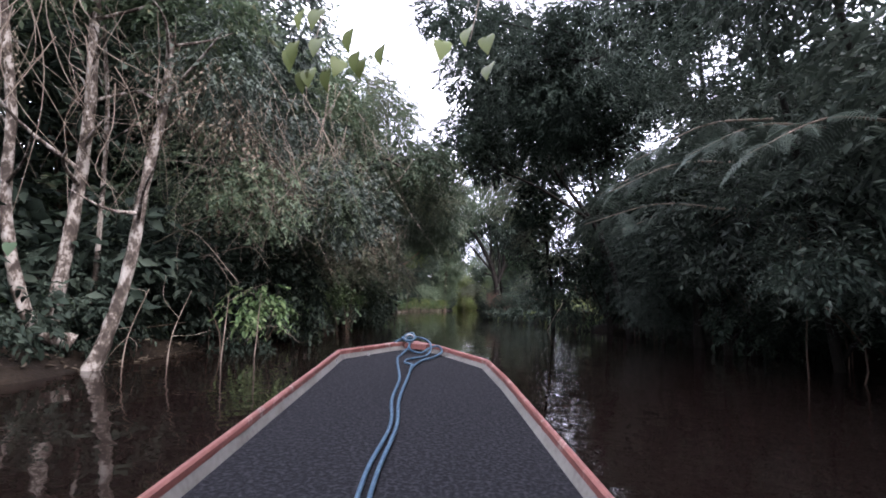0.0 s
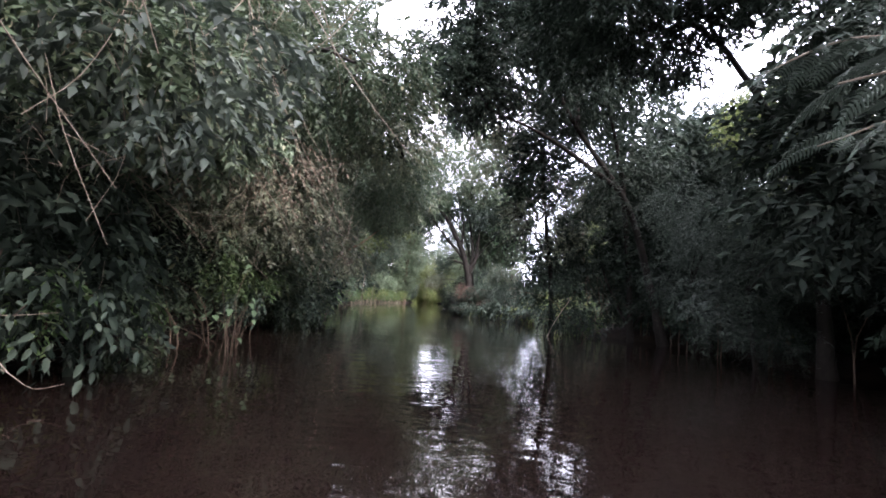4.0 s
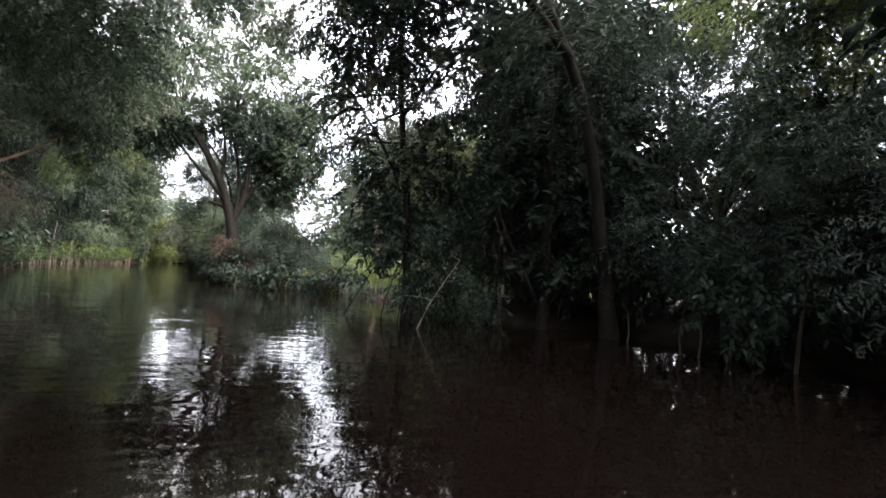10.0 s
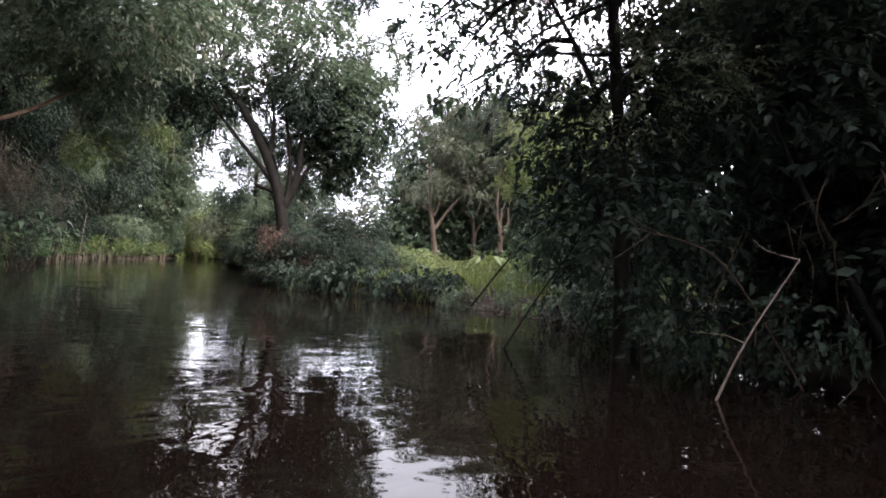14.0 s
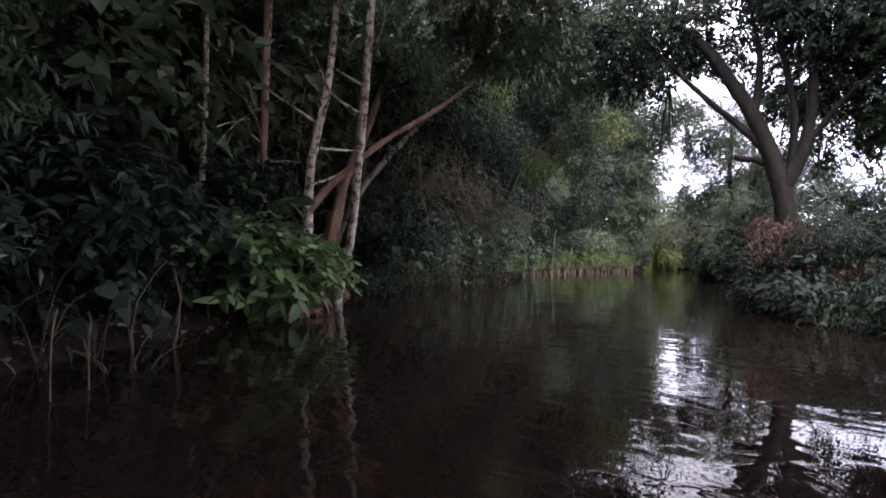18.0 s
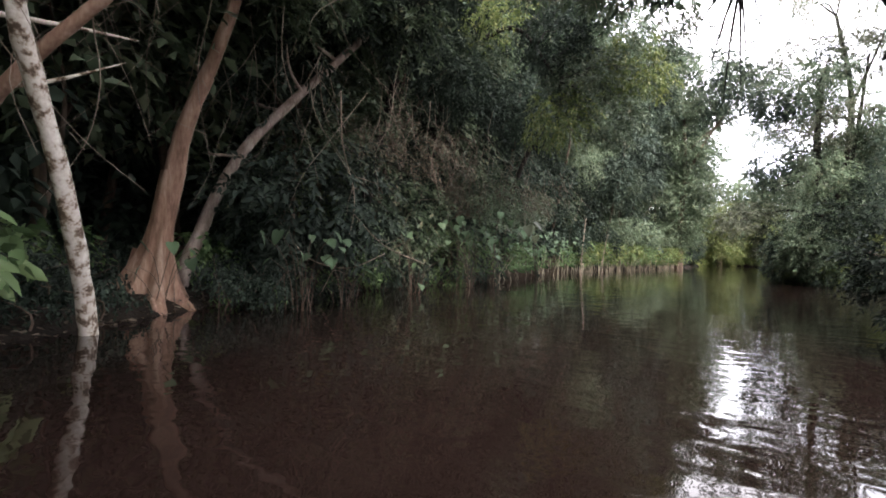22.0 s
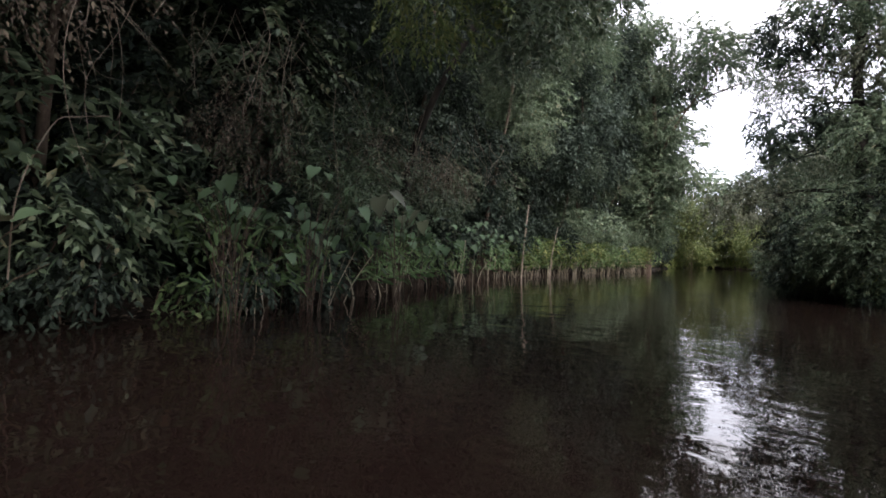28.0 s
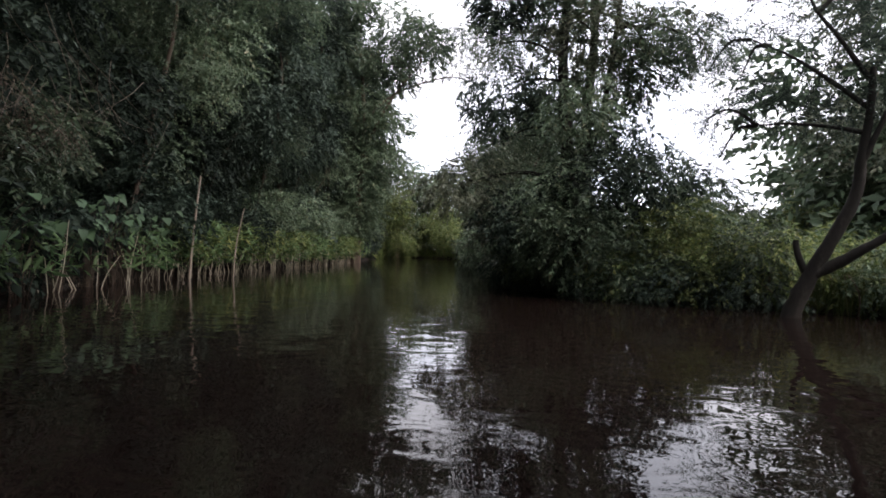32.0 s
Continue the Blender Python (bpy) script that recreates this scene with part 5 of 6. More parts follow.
# ---- hanging vines and dry twigs ----
def vine_curtain(rng, x, y, ztop, n, spread, drop, label, mat=DRY_WOOD, leaf=None, tangent=(0.35, 0.94), name="hanging_vines", r=0.006, masses=0):
    t = thing(name, x, y, ztop, label, "vine", "vines hanging over the banks")
    runs = []
    tx, ty = tangent
    for k in range(n):
        a = rng.normal(0, spread)
        p = np.array([a * tx + rng.normal(0, 0.35), a * ty + rng.normal(0, 0.35), rng.uniform(-1.0, 0.5)])
        L = drop * rng.uniform(0.3, 1.0)
        pts, q = [p], p.copy()
        d = np.array([rng.normal(0, 0.25), rng.normal(0, 0.25), -1.0])
        for j in range(4):
            d = d + rng.normal(0, 0.28, 3) * np.array([1, 1, 0.4])
            q = q + d / np.linalg.norm(d) * L / 4
            pts.append(q.copy())
        runs.append((pts, r * rng.uniform(0.6, 1.6), r * 0.4))
        if rng.uniform() < 0.75:
            s = pts[int(rng.integers(1, 4))]
            e = s + np.array([rng.normal(0, 0.4), rng.normal(0, 0.4), rng.uniform(-0.6, 0.3)])
            runs.append(([s, (s + e) / 2 + rng.normal(0, 0.08, 3), e], r * 0.7, r * 0.3))
    tagged(part("vine_tangle", tubes("vine_tangle", runs, mat), t), kind="stuff")
    if leaf is not None:
        for k in range(masses or max(2, n // 9)):
            put(leaf[int(rng.integers(len(leaf)))], t, "leaves", rng, (rng.normal(0, spread) * tx, rng.normal(0, spread) * ty, -drop * rng.uniform(0.1, 0.6)), rng.uniform(0.55, 0.9))
    return t


vrng = np.random.default_rng(12)
VD = "tangle of dry grey-brown hanging vines and twigs"
for x, y, zt, n, sp, dr in ((-4.3, 3.6, 5.6, 46, 1.2, 3.6), (-4.6, 6.0, 5.8, 60, 1.4, 4.0), (-5.4, 8.4, 5.4, 55, 1.4, 3.8), (-6.2, 10.8, 4.6, 40, 1.3, 3.2), (-7.4, 13.4, 4.4, 30, 1.3, 3.0), (-5.4, 1.6, 6, 34, 1.0, 4)):
    vine_curtain(vrng, x, y, zt, n if y < 5 else int(n * 0.8), sp, dr, VD, leaf=[DRYF[0]] if y < 5 else [BROAD[0], DRYF[1], DIMTREE[0]] if y < 9 else [BROAD[0], AIRY[0], DRYF[1], BROAD[2]], r=0.009 if y < 5 else 0.007, masses=2 if y < 5 else 0)
for x, y, zt, n, sp, dr in ((-16.6, 31.0, 5.2, 26, 1.2, 3.6), (-17.8, 33.2, 6.0, 24, 1.2, 4.2), (-18.9, 37.0, 5.4, 26, 1.2, 4.2), (-20.3, 40.6, 5.4, 30, 1.5, 3.4), (-22.3, 44.8, 5.2, 34, 1.6, 3.2), (-24.4, 49.6, 5.2, 34, 1.6, 3.2), (-26.4, 54.0, 5.0, 28, 1.6, 3.0)):
    vine_curtain(vrng, x, y, zt, n, sp, dr, "thin brown hanging vines before the dark wood", leaf=DRYF if y > 38 else None, r=0.008)
for x, y, zt, n, sp, dr in ((6.3, 10.6, 3.4, 24, 0.9, 2.8), (5.0, 13.2, 2.8, 16, 0.9, 2.2), (0.2, 24.6, 2.0, 14, 0.8, 1.9)):
    vine_curtain(vrng, x, y, zt, n, sp, dr, "dark hanging vines and roots over the water", BARK, None, (-0.3, 0.95), r=0.009)


def stick(name, pts, r0, r1, label, mat=DRY_WOOD, category="branch", seed=0, twigs=0, group=""):
    """A single bare branch; its base is where it starts."""
    pts = np.array(pts, float)
    rng = np.random.default_rng(seed)
    t = thing(name, *pts[0], label, category, group)
    part("stem", tube("stem", pts - pts[0], r0, r1, mat, 6, 5, 0.07, seed), t)
    sm = spline(pts - pts[0], 5)
    for k in range(twigs):
        s = sm[int(len(sm) * rng.uniform(0.35, 0.95))]
        e = s + rng.normal(0, 0.35, 3)
        part("twig", tube("twig", [s, (s + e) / 2 + rng.normal(0, 0.05, 3), e], r1 * 0.9, r1 * 0.4, mat, 4, 3), t)
    return t


stick("hooked_branch", [(7.6, 12.0, 3.2), (6.6, 10.2, 2.95), (6.25, 9.5, 2.82), (6.25, 9.3, 2.3), (6.22, 9.2, 1.65)], 0.026, 0.012, "pale bare hooked branch hanging from the dark bank", seed=1)
stick("bare_branch", [(7.8, 13.4, 3.6), (6.6, 12.4, 3.9), (5.6, 11.9, 3.95), (4.8, 11.6, 3.5)], 0.03, 0.008, "pale bare branch reaching out of the dark trees", seed=2, twigs=4)
stick("bare_branch", [(7.6, 11.4, 1.9), (6.6, 11, 1.95), (5.9, 10.8, 1.9)], 0.03, 0.012, "pale bare branch reaching out of the dark trees", seed=3, twigs=2)
stick("dead_stick", [(-1.7, 24.2, -0.3), (-1.3, 24.15, 0.6), (-0.75, 24.1, 1.5)], 0.015, 0.007, "grey dead stick slanting out of the water", BARK_GREY, seed=4, twigs=2)
stick("dead_stick", [(0.2, 24.8, -0.3), (-0.8, 24.5, 0.8), (-1.6, 24.3, 1.5), (-2.6, 24.1, 1.7)], 0.014, 0.006, "grey dead stick crossing the water's edge", BARK, seed=5, twigs=4)
stick("dead_stick", [(-3.2, 27.0, -0.2), (-2.6, 26.8, 0.9), (-1.6, 26.5, 2.6)], 0.02, 0.008, "thin dark stick slanting out of the water", BARK_SHADED, seed=6, twigs=4)
stick("dead_stick", [(-3.6, 27.2, 0.6), (-2.9, 26.9, 1.6), (-1.9, 26.5, 2.4)], 0.018, 0.008, "thin dark stick slanting out of the water", BARK_SHADED, seed=7, twigs=4)
stick("dead_stick", [(-27.5, 61.0, -0.2), (-27.45, 61.1, 1.6), (-27.3, 61.2, 3.6)], 0.045, 0.03, "pale upright dead stick among the reeds", seed=8)
stick("dead_stick", [(-26.9, 62.6, -0.2), (-26.8, 62.6, 1.2), (-26.5, 62.6, 2.6)], 0.03, 0.016, "pale upright dead stick among the reeds", seed=9)
stick("vine_loop", [(-20.6, 36.9, 2.4), (-20.1, 37.3, 1.5), (-19.6, 37.6, 0.95), (-19.0, 38.2, 0.78), (-18.5, 38.8, 1.1)], 0.018, 0.012, "grey woody vine looping down to the water", seed=10, category="vine")
stick("hanging_vine", [(-19.5, 38.2, 4.8), (-19.45, 38.25, 3.6), (-19.3, 38.5, 2.4), (-19.4, 38.4, 1.4), (-19.8, 38.0, 0.2)], 0.016, 0.012, "grey woody vine hanging from the canopy", seed=11, twigs=5, category="vine")
stick("hanging_vine", [(-19.3, 38.5, 2.0), (-18.8, 39.0, 1.3), (-18.2, 39.7, 0.9)], 0.014, 0.008, "grey woody vine hanging from the canopy", seed=12, twigs=3, category="vine")
stick("bent_branch", [(-21.6, 41.6, 0.6), (-21.57, 41.66, 1.76), (-21.27, 41.95, 2.65), (-21.03, 42.18, 2.76), (-20.74, 42.45, 2.78)], 0.012, 0.006, "grey bent branch arching from the bank", seed=13)
for k, (x, y) in enumerate(((-4.6, 3.3), (-4.3, 4.2), (-4.9, 2.7), (-4.4, 5.2))):
    stick("dead_stick", [(x, y, -0.25), (x - 0.05, y + 0.1, 0.5), (x + 0.15 * (-1) ** k, y + 0.25, 1.3)], 0.014, 0.006, "thin pale dry stick standing in the water", seed=20 + k, twigs=4)
for k, (x, y, a) in enumerate(((-1.4, 25.6, 0.4), (-1.0, 25.2, 1.2), (-1.9, 25.7, -0.5), (-0.6, 25.9, 0.9), (-2.2, 26.3, -1.1), (-1.2, 26.5, 0.2), (-1.7, 25.3, 2.0))):
    stick("aerial_root", [(x, y, -0.3), (x + 0.12 * math.cos(a), y + 0.12 * math.sin(a), 0.35), (x * 0.4 - 1.6 * 0.6, y * 0.4 + 26.2 * 0.6, 0.95 + 0.1 * k)], 0.014, 0.012, "dark arching aerial root in the shallows", BARK_SHADED, "root", 30 + k)


brng = np.random.default_rng(207)
for k in range(16):
    y = 4.6 + 0.62 * k + brng.uniform(-0.2, 0.2)
    p, d = along(LEFT, 31.0 + y * 1.035)
    out = np.array([d[1], -d[0]])
    z = brng.uniform(1.0, 3.6)
    a, b = p - out * 0.8, p + out * brng.uniform(0.9, 1.7) - d * brng.uniform(0.2, 1.2)
    stick("bare_branch", [(a[0], a[1], z), (*(a * 0.55 + b * 0.45 + brng.normal(0, 0.15, 2)), z + 0.25), (b[0], b[1], z - brng.uniform(0.2, 0.9))], 0.016, 0.006, "bare grey-brown branch reaching out of the bank", seed=700 + k, twigs=9, group="bare branches over the left bank")


R0 = "grey root arching from the bank into the water"
for k, (x, y) in enumerate(((-12.2, 26.3), (-11.9, 26.7), (-12.5, 26.0), (-11.7, 26.1), (-12.1, 27.0), (-12.7, 25.6))):
    stick("arching_root", [(x - 1.3, y + 0.25, 0.55), (x - 0.5, y + 0.1, 0.72 - 0.05 * k), (x - 0.1, y, 0.42), (x, y, -0.3)], 0.011, 0.007, R0, BARK, seed=60 + k, group="arching roots at the bank")

# ---- shrub on its root mound ----
def root_mound():
    bx, by = -16.0, 31.2
    t = thing("root_mound", bx, by, 0.0, "orange-brown clay and root mound at the water's edge", "mound")
    rng = np.random.default_rng(3)
    bm = bmesh.new()
    bmesh.ops.create_icosphere(bm, subdivisions=4, radius=1.0)
    for v in bm.verts:
        n = noise.noise(v.co * 2.3) * 0.35 + noise.noise(v.co * 6) * 0.14
        v.co = Vector((v.co.x * 0.46 * (1 + n), v.co.y * 0.60 * (1 + n), v.co.z * 0.27 * (1 + n) + 0.02))
    me = bpy.data.meshes.new("clay")
    bm.to_mesh(me)
    bm.free()
    me.materials.append(CLAY)
    part("clay", me, t)
    for k in range(26):
        a = rng.uniform(0, 6.28)
        r = rng.uniform(0.35, 0.72)
        c, s = math.cos(a), math.sin(a)
        part("root", tube("root", [(c * r * 0.6, s * r * 0.6, 0.42), (c * r, s * r * 1.1, 0.25), (c * (r + 0.1) + rng.normal(0, 0.05), s * (r + 0.15), 0.0), (c * (r + 0.06), s * (r + 0.1), -0.3)], 0.018, 0.010, CLAY if k % 2 else DRY_WOOD, 5, 3), t)


root_mound()
srng = np.random.default_rng(19)
for x, y, z, sc in ((-16.0, 30.8, 1.1, 0.8), (-16.2, 31.5, 1.3, 0.75), (-15.9, 30.2, 1.5, 0.9), (-15.6, 31.2, 0.85, 0.6), (-15.7, 29.6, 1.2, 0.85)):
    shrub("large_leaved_shrub", srng, x, y, z, MOUNDF, 4, 0.36, sc, "large-leaved bright green shrub on the root mound", "shrub", "leafy shrubs on the root mound")
# plants on this stretch use the darkened leaf copies in place of shade
for x, y, z, sc in ((-16.2, 29.2, 2.0, 0.95), (-16.6, 29.8, 2.2, 0.9), (-15.2, 28.5, 1.3, 0.8), (-15.4, 27.6, 1.9, 0.9)):
    shrub("large_leaved_shrub", srng, x, y, z, SHADEDBIG, 2, 0.4, sc, "dark large-leaved shrub in the shade of the bank", "shrub", "leafy shrubs on the root mound")
for x, y, z in ((-13.3, 26.8, 0.55), (-13.8, 26.2, 0.7), (-13.6, 27.4, 0.8), (-14.2, 27.0, 1.1)):
    leafy_plant("large_leaved_plant", srng, x, y, z, 6, 0.35, 0.8, "heart-leaved plant with shade-dark leaves at the muddy edge", HEART_SHADED, face=(0.9, -0.2))
leafy_plant("large_leaved_plant", srng, -12.6, 27.4, 0.35, 5, 0.3, 0.75, "low heart-leaved plant over the water", HEART_SHADED, face=(0.9, -0.2))

# ---- reeds and stalks along the left bank ----
STALKS = []
for k in range(6):
    rs = np.random.default_rng(200 + k)
    L = rs.uniform(0.8, 1.5)
    b = rs.normal(0, 0.16, 2)
    STALKS.append(tube("stalk", [(0, 0, -0.35), (b[0] * 0.3, b[1] * 0.3, L * 0.4), (b[0], b[1], L)], 0.013, 0.008, STALK, 5, 3))
REEDLEAF = []
for k in range(3):
    rs = np.random.default_rng(220 + k)
    n = 70
    c = np.stack([rs.normal(0, 0.30, n), rs.normal(0, 0.55, n), rs.uniform(0.35, 1.5, n)], -1)
    d = unit(np.stack([rs.normal(0.3, 0.5, n), rs.normal(0, 0.6, n), rs.uniform(-0.9, 0.5, n)], -1))
    s = unit(np.cross(d, rs.standard_normal((n, 3))))
    L = rs.uniform(0.18, 0.42, n)
    v, f = blades(c, d, s, L, L * 0.22, "hex")
    REEDLEAF.append(mesh_np("reed_leaves", v, f, (LEAF_BIG, LEAF_BRIGHT, LEAF_BRIGHT)[k]))


def reed_clump(rng, p, nrm, n, leaves=3, tilt=7, label="clump of pale bare stalks and drooping leaves standing in the shallows"):
    t = thing("reed_clump", p[0], p[1], 0.0, label, "reeds", "reeds along the bank")
    ang = math.degrees(math.atan2(nrm[1], nrm[0]))
    for k in range(n):
        a = rng.normal(0, 0.75)
        o = rng.uniform(-0.35, 0.5)
        x, y = -nrm[1] * a - nrm[0] * o, nrm[0] * a - nrm[1] * o
        s = rng.uniform(0.6, 1.15)
        part("stalk", STALKS[int(rng.integers(6))], t, pose(x, y, 0, rng.normal(0, tilt), rng.normal(0, tilt), rng.uniform(0, 360)) @ Matrix.Diagonal((1, 1, s, 1)))
    for k in range(leaves):
        part("leaves", REEDLEAF[int(rng.integers(3)) if leaves > 1 else 0], t, pose(-nrm[1] * rng.normal(0, 0.4) + nrm[0] * 0.2 * k, nrm[0] * rng.normal(0, 0.4), 0.1 + 0.25 * k, 0, 0, ang + rng.normal(0, 25)))


qrng = np.random.default_rng(23)
REEDS = 97.0
s = 79.5
while s < 122:
    p, d = along(LEFT, s)
    nrm = np.array([d[1], -d[0]])
    if s > REEDS:
        reed_clump(qrng, p + nrm * qrng.uniform(0.45, 0.9), nrm, 8, 3, 10)
    else:
        reed_clump(qrng, p + nrm * qrng.uniform(0.5, 1.0), nrm, 3, 1, 13, "few pale crooked stems standing in the shallows under leafy plants")
        leafy_plant("large_leaved_plant", qrng, p[0] + nrm[0] * 0.55, p[1] + nrm[1] * 0.55, qrng.uniform(1.2, 2.2), 19, 0.45, 1.05, "large heart-leaved green plant over the shallows", face=(0.8, -0.4))
    s += qrng.uniform(0.65, 1.05) * (1.0 if s > REEDS else 1.25)

# ---- bushes along both banks ----
def fringe(line, side, rng, s0, s1, step, kinds, z, scale, label, out=0.35, pieces=2, name="riverside_shrub", skip=None, back=0.0, group="shrubs at the water's edge"):
    s = s0
    while s < s1:
        p, d = along(line, s)
        nrm = np.array([d[1], -d[0]]) * side
        q = p - nrm * out * rng.uniform(0.3, 1.3) + nrm * back
        s += step * rng.uniform(0.75, 1.25)
        if skip is not None and skip(q):
            continue
        shrub(name, rng, q[0], q[1], z * rng.uniform(0.75, 1.3), kinds, pieces, 0.45 * scale + 0.1, scale * rng.uniform(0.85, 1.2), label, group=group, stems=2)


frng = np.random.default_rng(61)
fringe(LEFT, -1, frng, 16, 52, 1.5, SHRUBF + BROAD[:1] + SHADEDSHRUB, 1.1, 0.85, "green shrub hanging over the dark water", 0.5, 2, skip=lambda q: -1.5 < q[1] < 5.2)
fringe(LEFT, -1, frng, 52, 62, 1.7, SHADEDBIG + SHADEDSHRUB, 1.2, 0.8, "dark shrub hanging over the shaded water", 0.1, 2)
def root_stretch(q):
    """Bare waterline before the buttress roots."""
    return 31.6 < q[1] < 36.3


def leaning_stretch(q):
    """Open growth before the grey leaning trunk."""
    return 31.6 < q[1] < 40.2


fringe(LEFT, -1, frng, 71, 100, 2.0, SHADEDBIG + SHADEDSHRUB + SHRUBF[1:2], 1.5, 0.7, "dark green leafy shrub over the bank", -0.1, 3, skip=leaning_stretch)
fringe(LEFT, -1, frng, 66, 83, 1.5, SHADEDSHRUB + SHRUBF, 0.55, 0.8, "low dark shrub at the waterline", 0.1, 2, skip=root_stretch)
fringe(LEFT, -1, frng, 14, 40, 1.6, SHADEDSHRUB + SHRUBF, 0.6, 0.8, "low dark shrub at the waterline", 0.3, 2, skip=lambda q: -1.5 < q[1] < 5.2)
# added low plants in shaded leaf colour darken the pale mud behind
fringe(LEFT, -1, frng, 66, 76, 0.8, SHADEDSHRUB, 0.55, 0.6, "low dark plant behind the buttress roots", 0.0, 2, back=1.3, skip=lambda q: 33.2 < q[1] < 35.9)
fringe(LEFT, -1, frng, 66, 76, 1.0, SHADEDSHRUB + BIGLEAF[:1], 0.9, 0.7, "low dark plant behind the buttress roots", 0.0, 2, back=2.2)
fringe(LEFT, -1, frng, 29, 38, 0.8, SHADEDSHRUB, 0.5, 0.6, "low dark plant behind the pale trunks", 0.0, 2, back=1.0)
fringe(LEFT, -1, frng, 29, 38, 1.0, SHADEDSHRUB + SHRUBF, 0.9, 0.8, "low dark plant behind the pale trunks", 0.0, 2, back=2.1)
fringe(LEFT, -1, frng, 65, 75, 1.4, SHADEDSHRUB, 0.3, 0.45, "low dark plant on the muddy edge", 0.0, 2, back=0.6, skip=lambda q: 33.2 < q[1] < 35.9)
fringe(LEFT, -1, frng, 98, LL - 16, 2.6, SHADEDSHRUB + SHRUBF + SHADEDBIG, 1.9, 0.95, "dark green leafy shrub over the reeds", -0.2, 2)
# next shrubs: dark leaf colour stands in for the wood's shade
fringe(LEFT, -1, frng, 16, LL - 16, 2.6, SHADEDF + FARSHADED[:1], 1.6, 0.62, "dark shrub in the shade of the wood", 0.0, 2, back=1.6, skip=leaning_stretch)
fringe(RIGHT, 1, frng, 16, 40, 1.9, DIMSHRUB + SHADEDSHRUB[:1], 1.9, 0.8, "dark shrub overhanging the black water", 0.3, 2)
fringe(RIGHT, 1, frng, 16, 60, 2.2, SHADEDF + SHADEDSHRUB, 1.8, 0.72, "dark shrub in the shade of the wood", 0.0, 2, back=2.3)
fringe(RIGHT, 1, frng, 57.5, 63, 0.8, SHADEDSHRUB + SHRUBF, 0.7, 0.8, "dark green shrub at the mouth of the cove", 0.1, 2)
fringe(RIGHT, 1, frng, 62, 68.5, 1.2, SHRUBF, 0.35, 0.55, "low green plant on the grassy bank of the cove", -0.1, 2)
fringe(RIGHT, 1, frng, 68.5, 76, 0.85, SHADEDSHRUB + SHADEDBIG, 0.5, 0.7, "low dark green bush on the bank of the cove", -0.1, 2)
fringe(RIGHT, 1, frng, 76, 83, 1.0, [SHADEDSHRUB[0], RUSTF, SHADEDF[0]], 0.4, 0.5, "low dark rusty bush under the leaning tree", -0.2, 2)
fringe(RIGHT, 1, frng, 83, 92, 1.3, SHRUBF, 0.8, 0.9, "green bush on the bank", -0.2, 2)
fringe(RIGHT, 1, frng, 92, 101, 1.5, [BRIGHT[0], BROAD[1], BRIGHT[1]], 1.1, 0.55, "yellow-green bush on the bank of the clearing", -0.3, 2)
fringe(RIGHT, 1, frng, 92, 101, 1.1, BRIGHT, 0.6, 0.36, "low olive-green plant on the grassy edge", 0.0, 2, back=0.6)
fringe(RIGHT, 1, frng, 103, RL - 14, 2.4, BROAD + AIRY[:1], 1.3, 0.7, "dark green shrub over the water", 0.2, 2)

# bare edges of the bank, darkened by added plants in the shaded leaf colour
erng = np.random.default_rng(97)
for x, y, z in ((-14.2, 26.7, 0.6), (-18.2, 33.2, 0.4), (-18.9, 33.6, 0.4), (-18.0, 32.4, 0.4), (-17.6, 31.6, 0.5), (-18.7, 32.8, 0.6), (-19.3, 33.2, 0.6), (-18.9, 35.8, 0.5), (-19.2, 36.4, 0.7), (-18.6, 36.5, 0.5), (-19.7, 35.7, 0.8), (-5.6, 1.5, 0.5), (-5.9, 0.7, 0.6)):
    shrub("low_shrub", erng, x, y, z, SHADEDSHRUB, 2, 0.22, 0.5, "low dark shrub on the muddy edge", "shrub", "low shrubs on the bank's edge", 2)
for k, (x, y, z) in enumerate(((-8.6, 41.0, 1.9), (-9.3, 41.2, 1.4), (-8.2, 40.6, 1.0), (-9.0, 40.8, 0.7), (-7.6, 40.8, 1.4), (-9.6, 41.6, 2.3))):
    shrub("rusty_bush", erng, x, y, z, [RUSTF], 2, 0.3, 0.75, "rusty red-leaved bush at the foot of the leaning tree", "bush", "bushes round the leaning tree", 3)
fringe(RIGHT, 1, frng, 99, 107, 0.9, [SHADEDF[0], BROAD[0], BRIGHT[1]], 0.6, 0.45, "dark green shrub under the creeper tree", 0.1, 2)

def leaf_litter():
    """Fallen leaves on the mud along both banks."""
    rng = np.random.default_rng(55)
    pts = []
    for line, side, s0, s1 in ((LEFT, -1, 16.0, 120.0), (RIGHT, 1, 62.0, 108.0)):
        for k in range(11000):
            p, d = along(line, rng.uniform(s0, s1))
            pts.append(p + np.array([d[1], -d[0]]) * side * (rng.uniform(0, 1) ** 1.6 * 4.2 - 0.1))
    pts = np.array(pts)
    z = np.maximum(ground_z(pts[:, 0], pts[:, 1]), 0.0) + rng.uniform(0.004, 0.05, len(pts))
    m = len(pts)
    a = unit(np.stack([rng.normal(0, 1, m), rng.normal(0, 1, m), rng.normal(0, 0.25, m)], -1))
    w = unit(np.cross(a, np.stack([rng.normal(0, 0.3, m), rng.normal(0, 0.3, m), np.ones(m)], -1)))
    L = rng.uniform(0.06, 0.15, m)
    v, f = blades(np.column_stack([pts, z]), a, w, L, L * 0.45, "hex")
    return tagged(new("leaf_litter", mesh_np("leaf_litter", v, f, LEAF_DRY)), "brown fallen leaves on the muddy banks", "leaves", kind="stuff")


leaf_litter()

# bushes of the clearing
crng = np.random.default_rng(88)
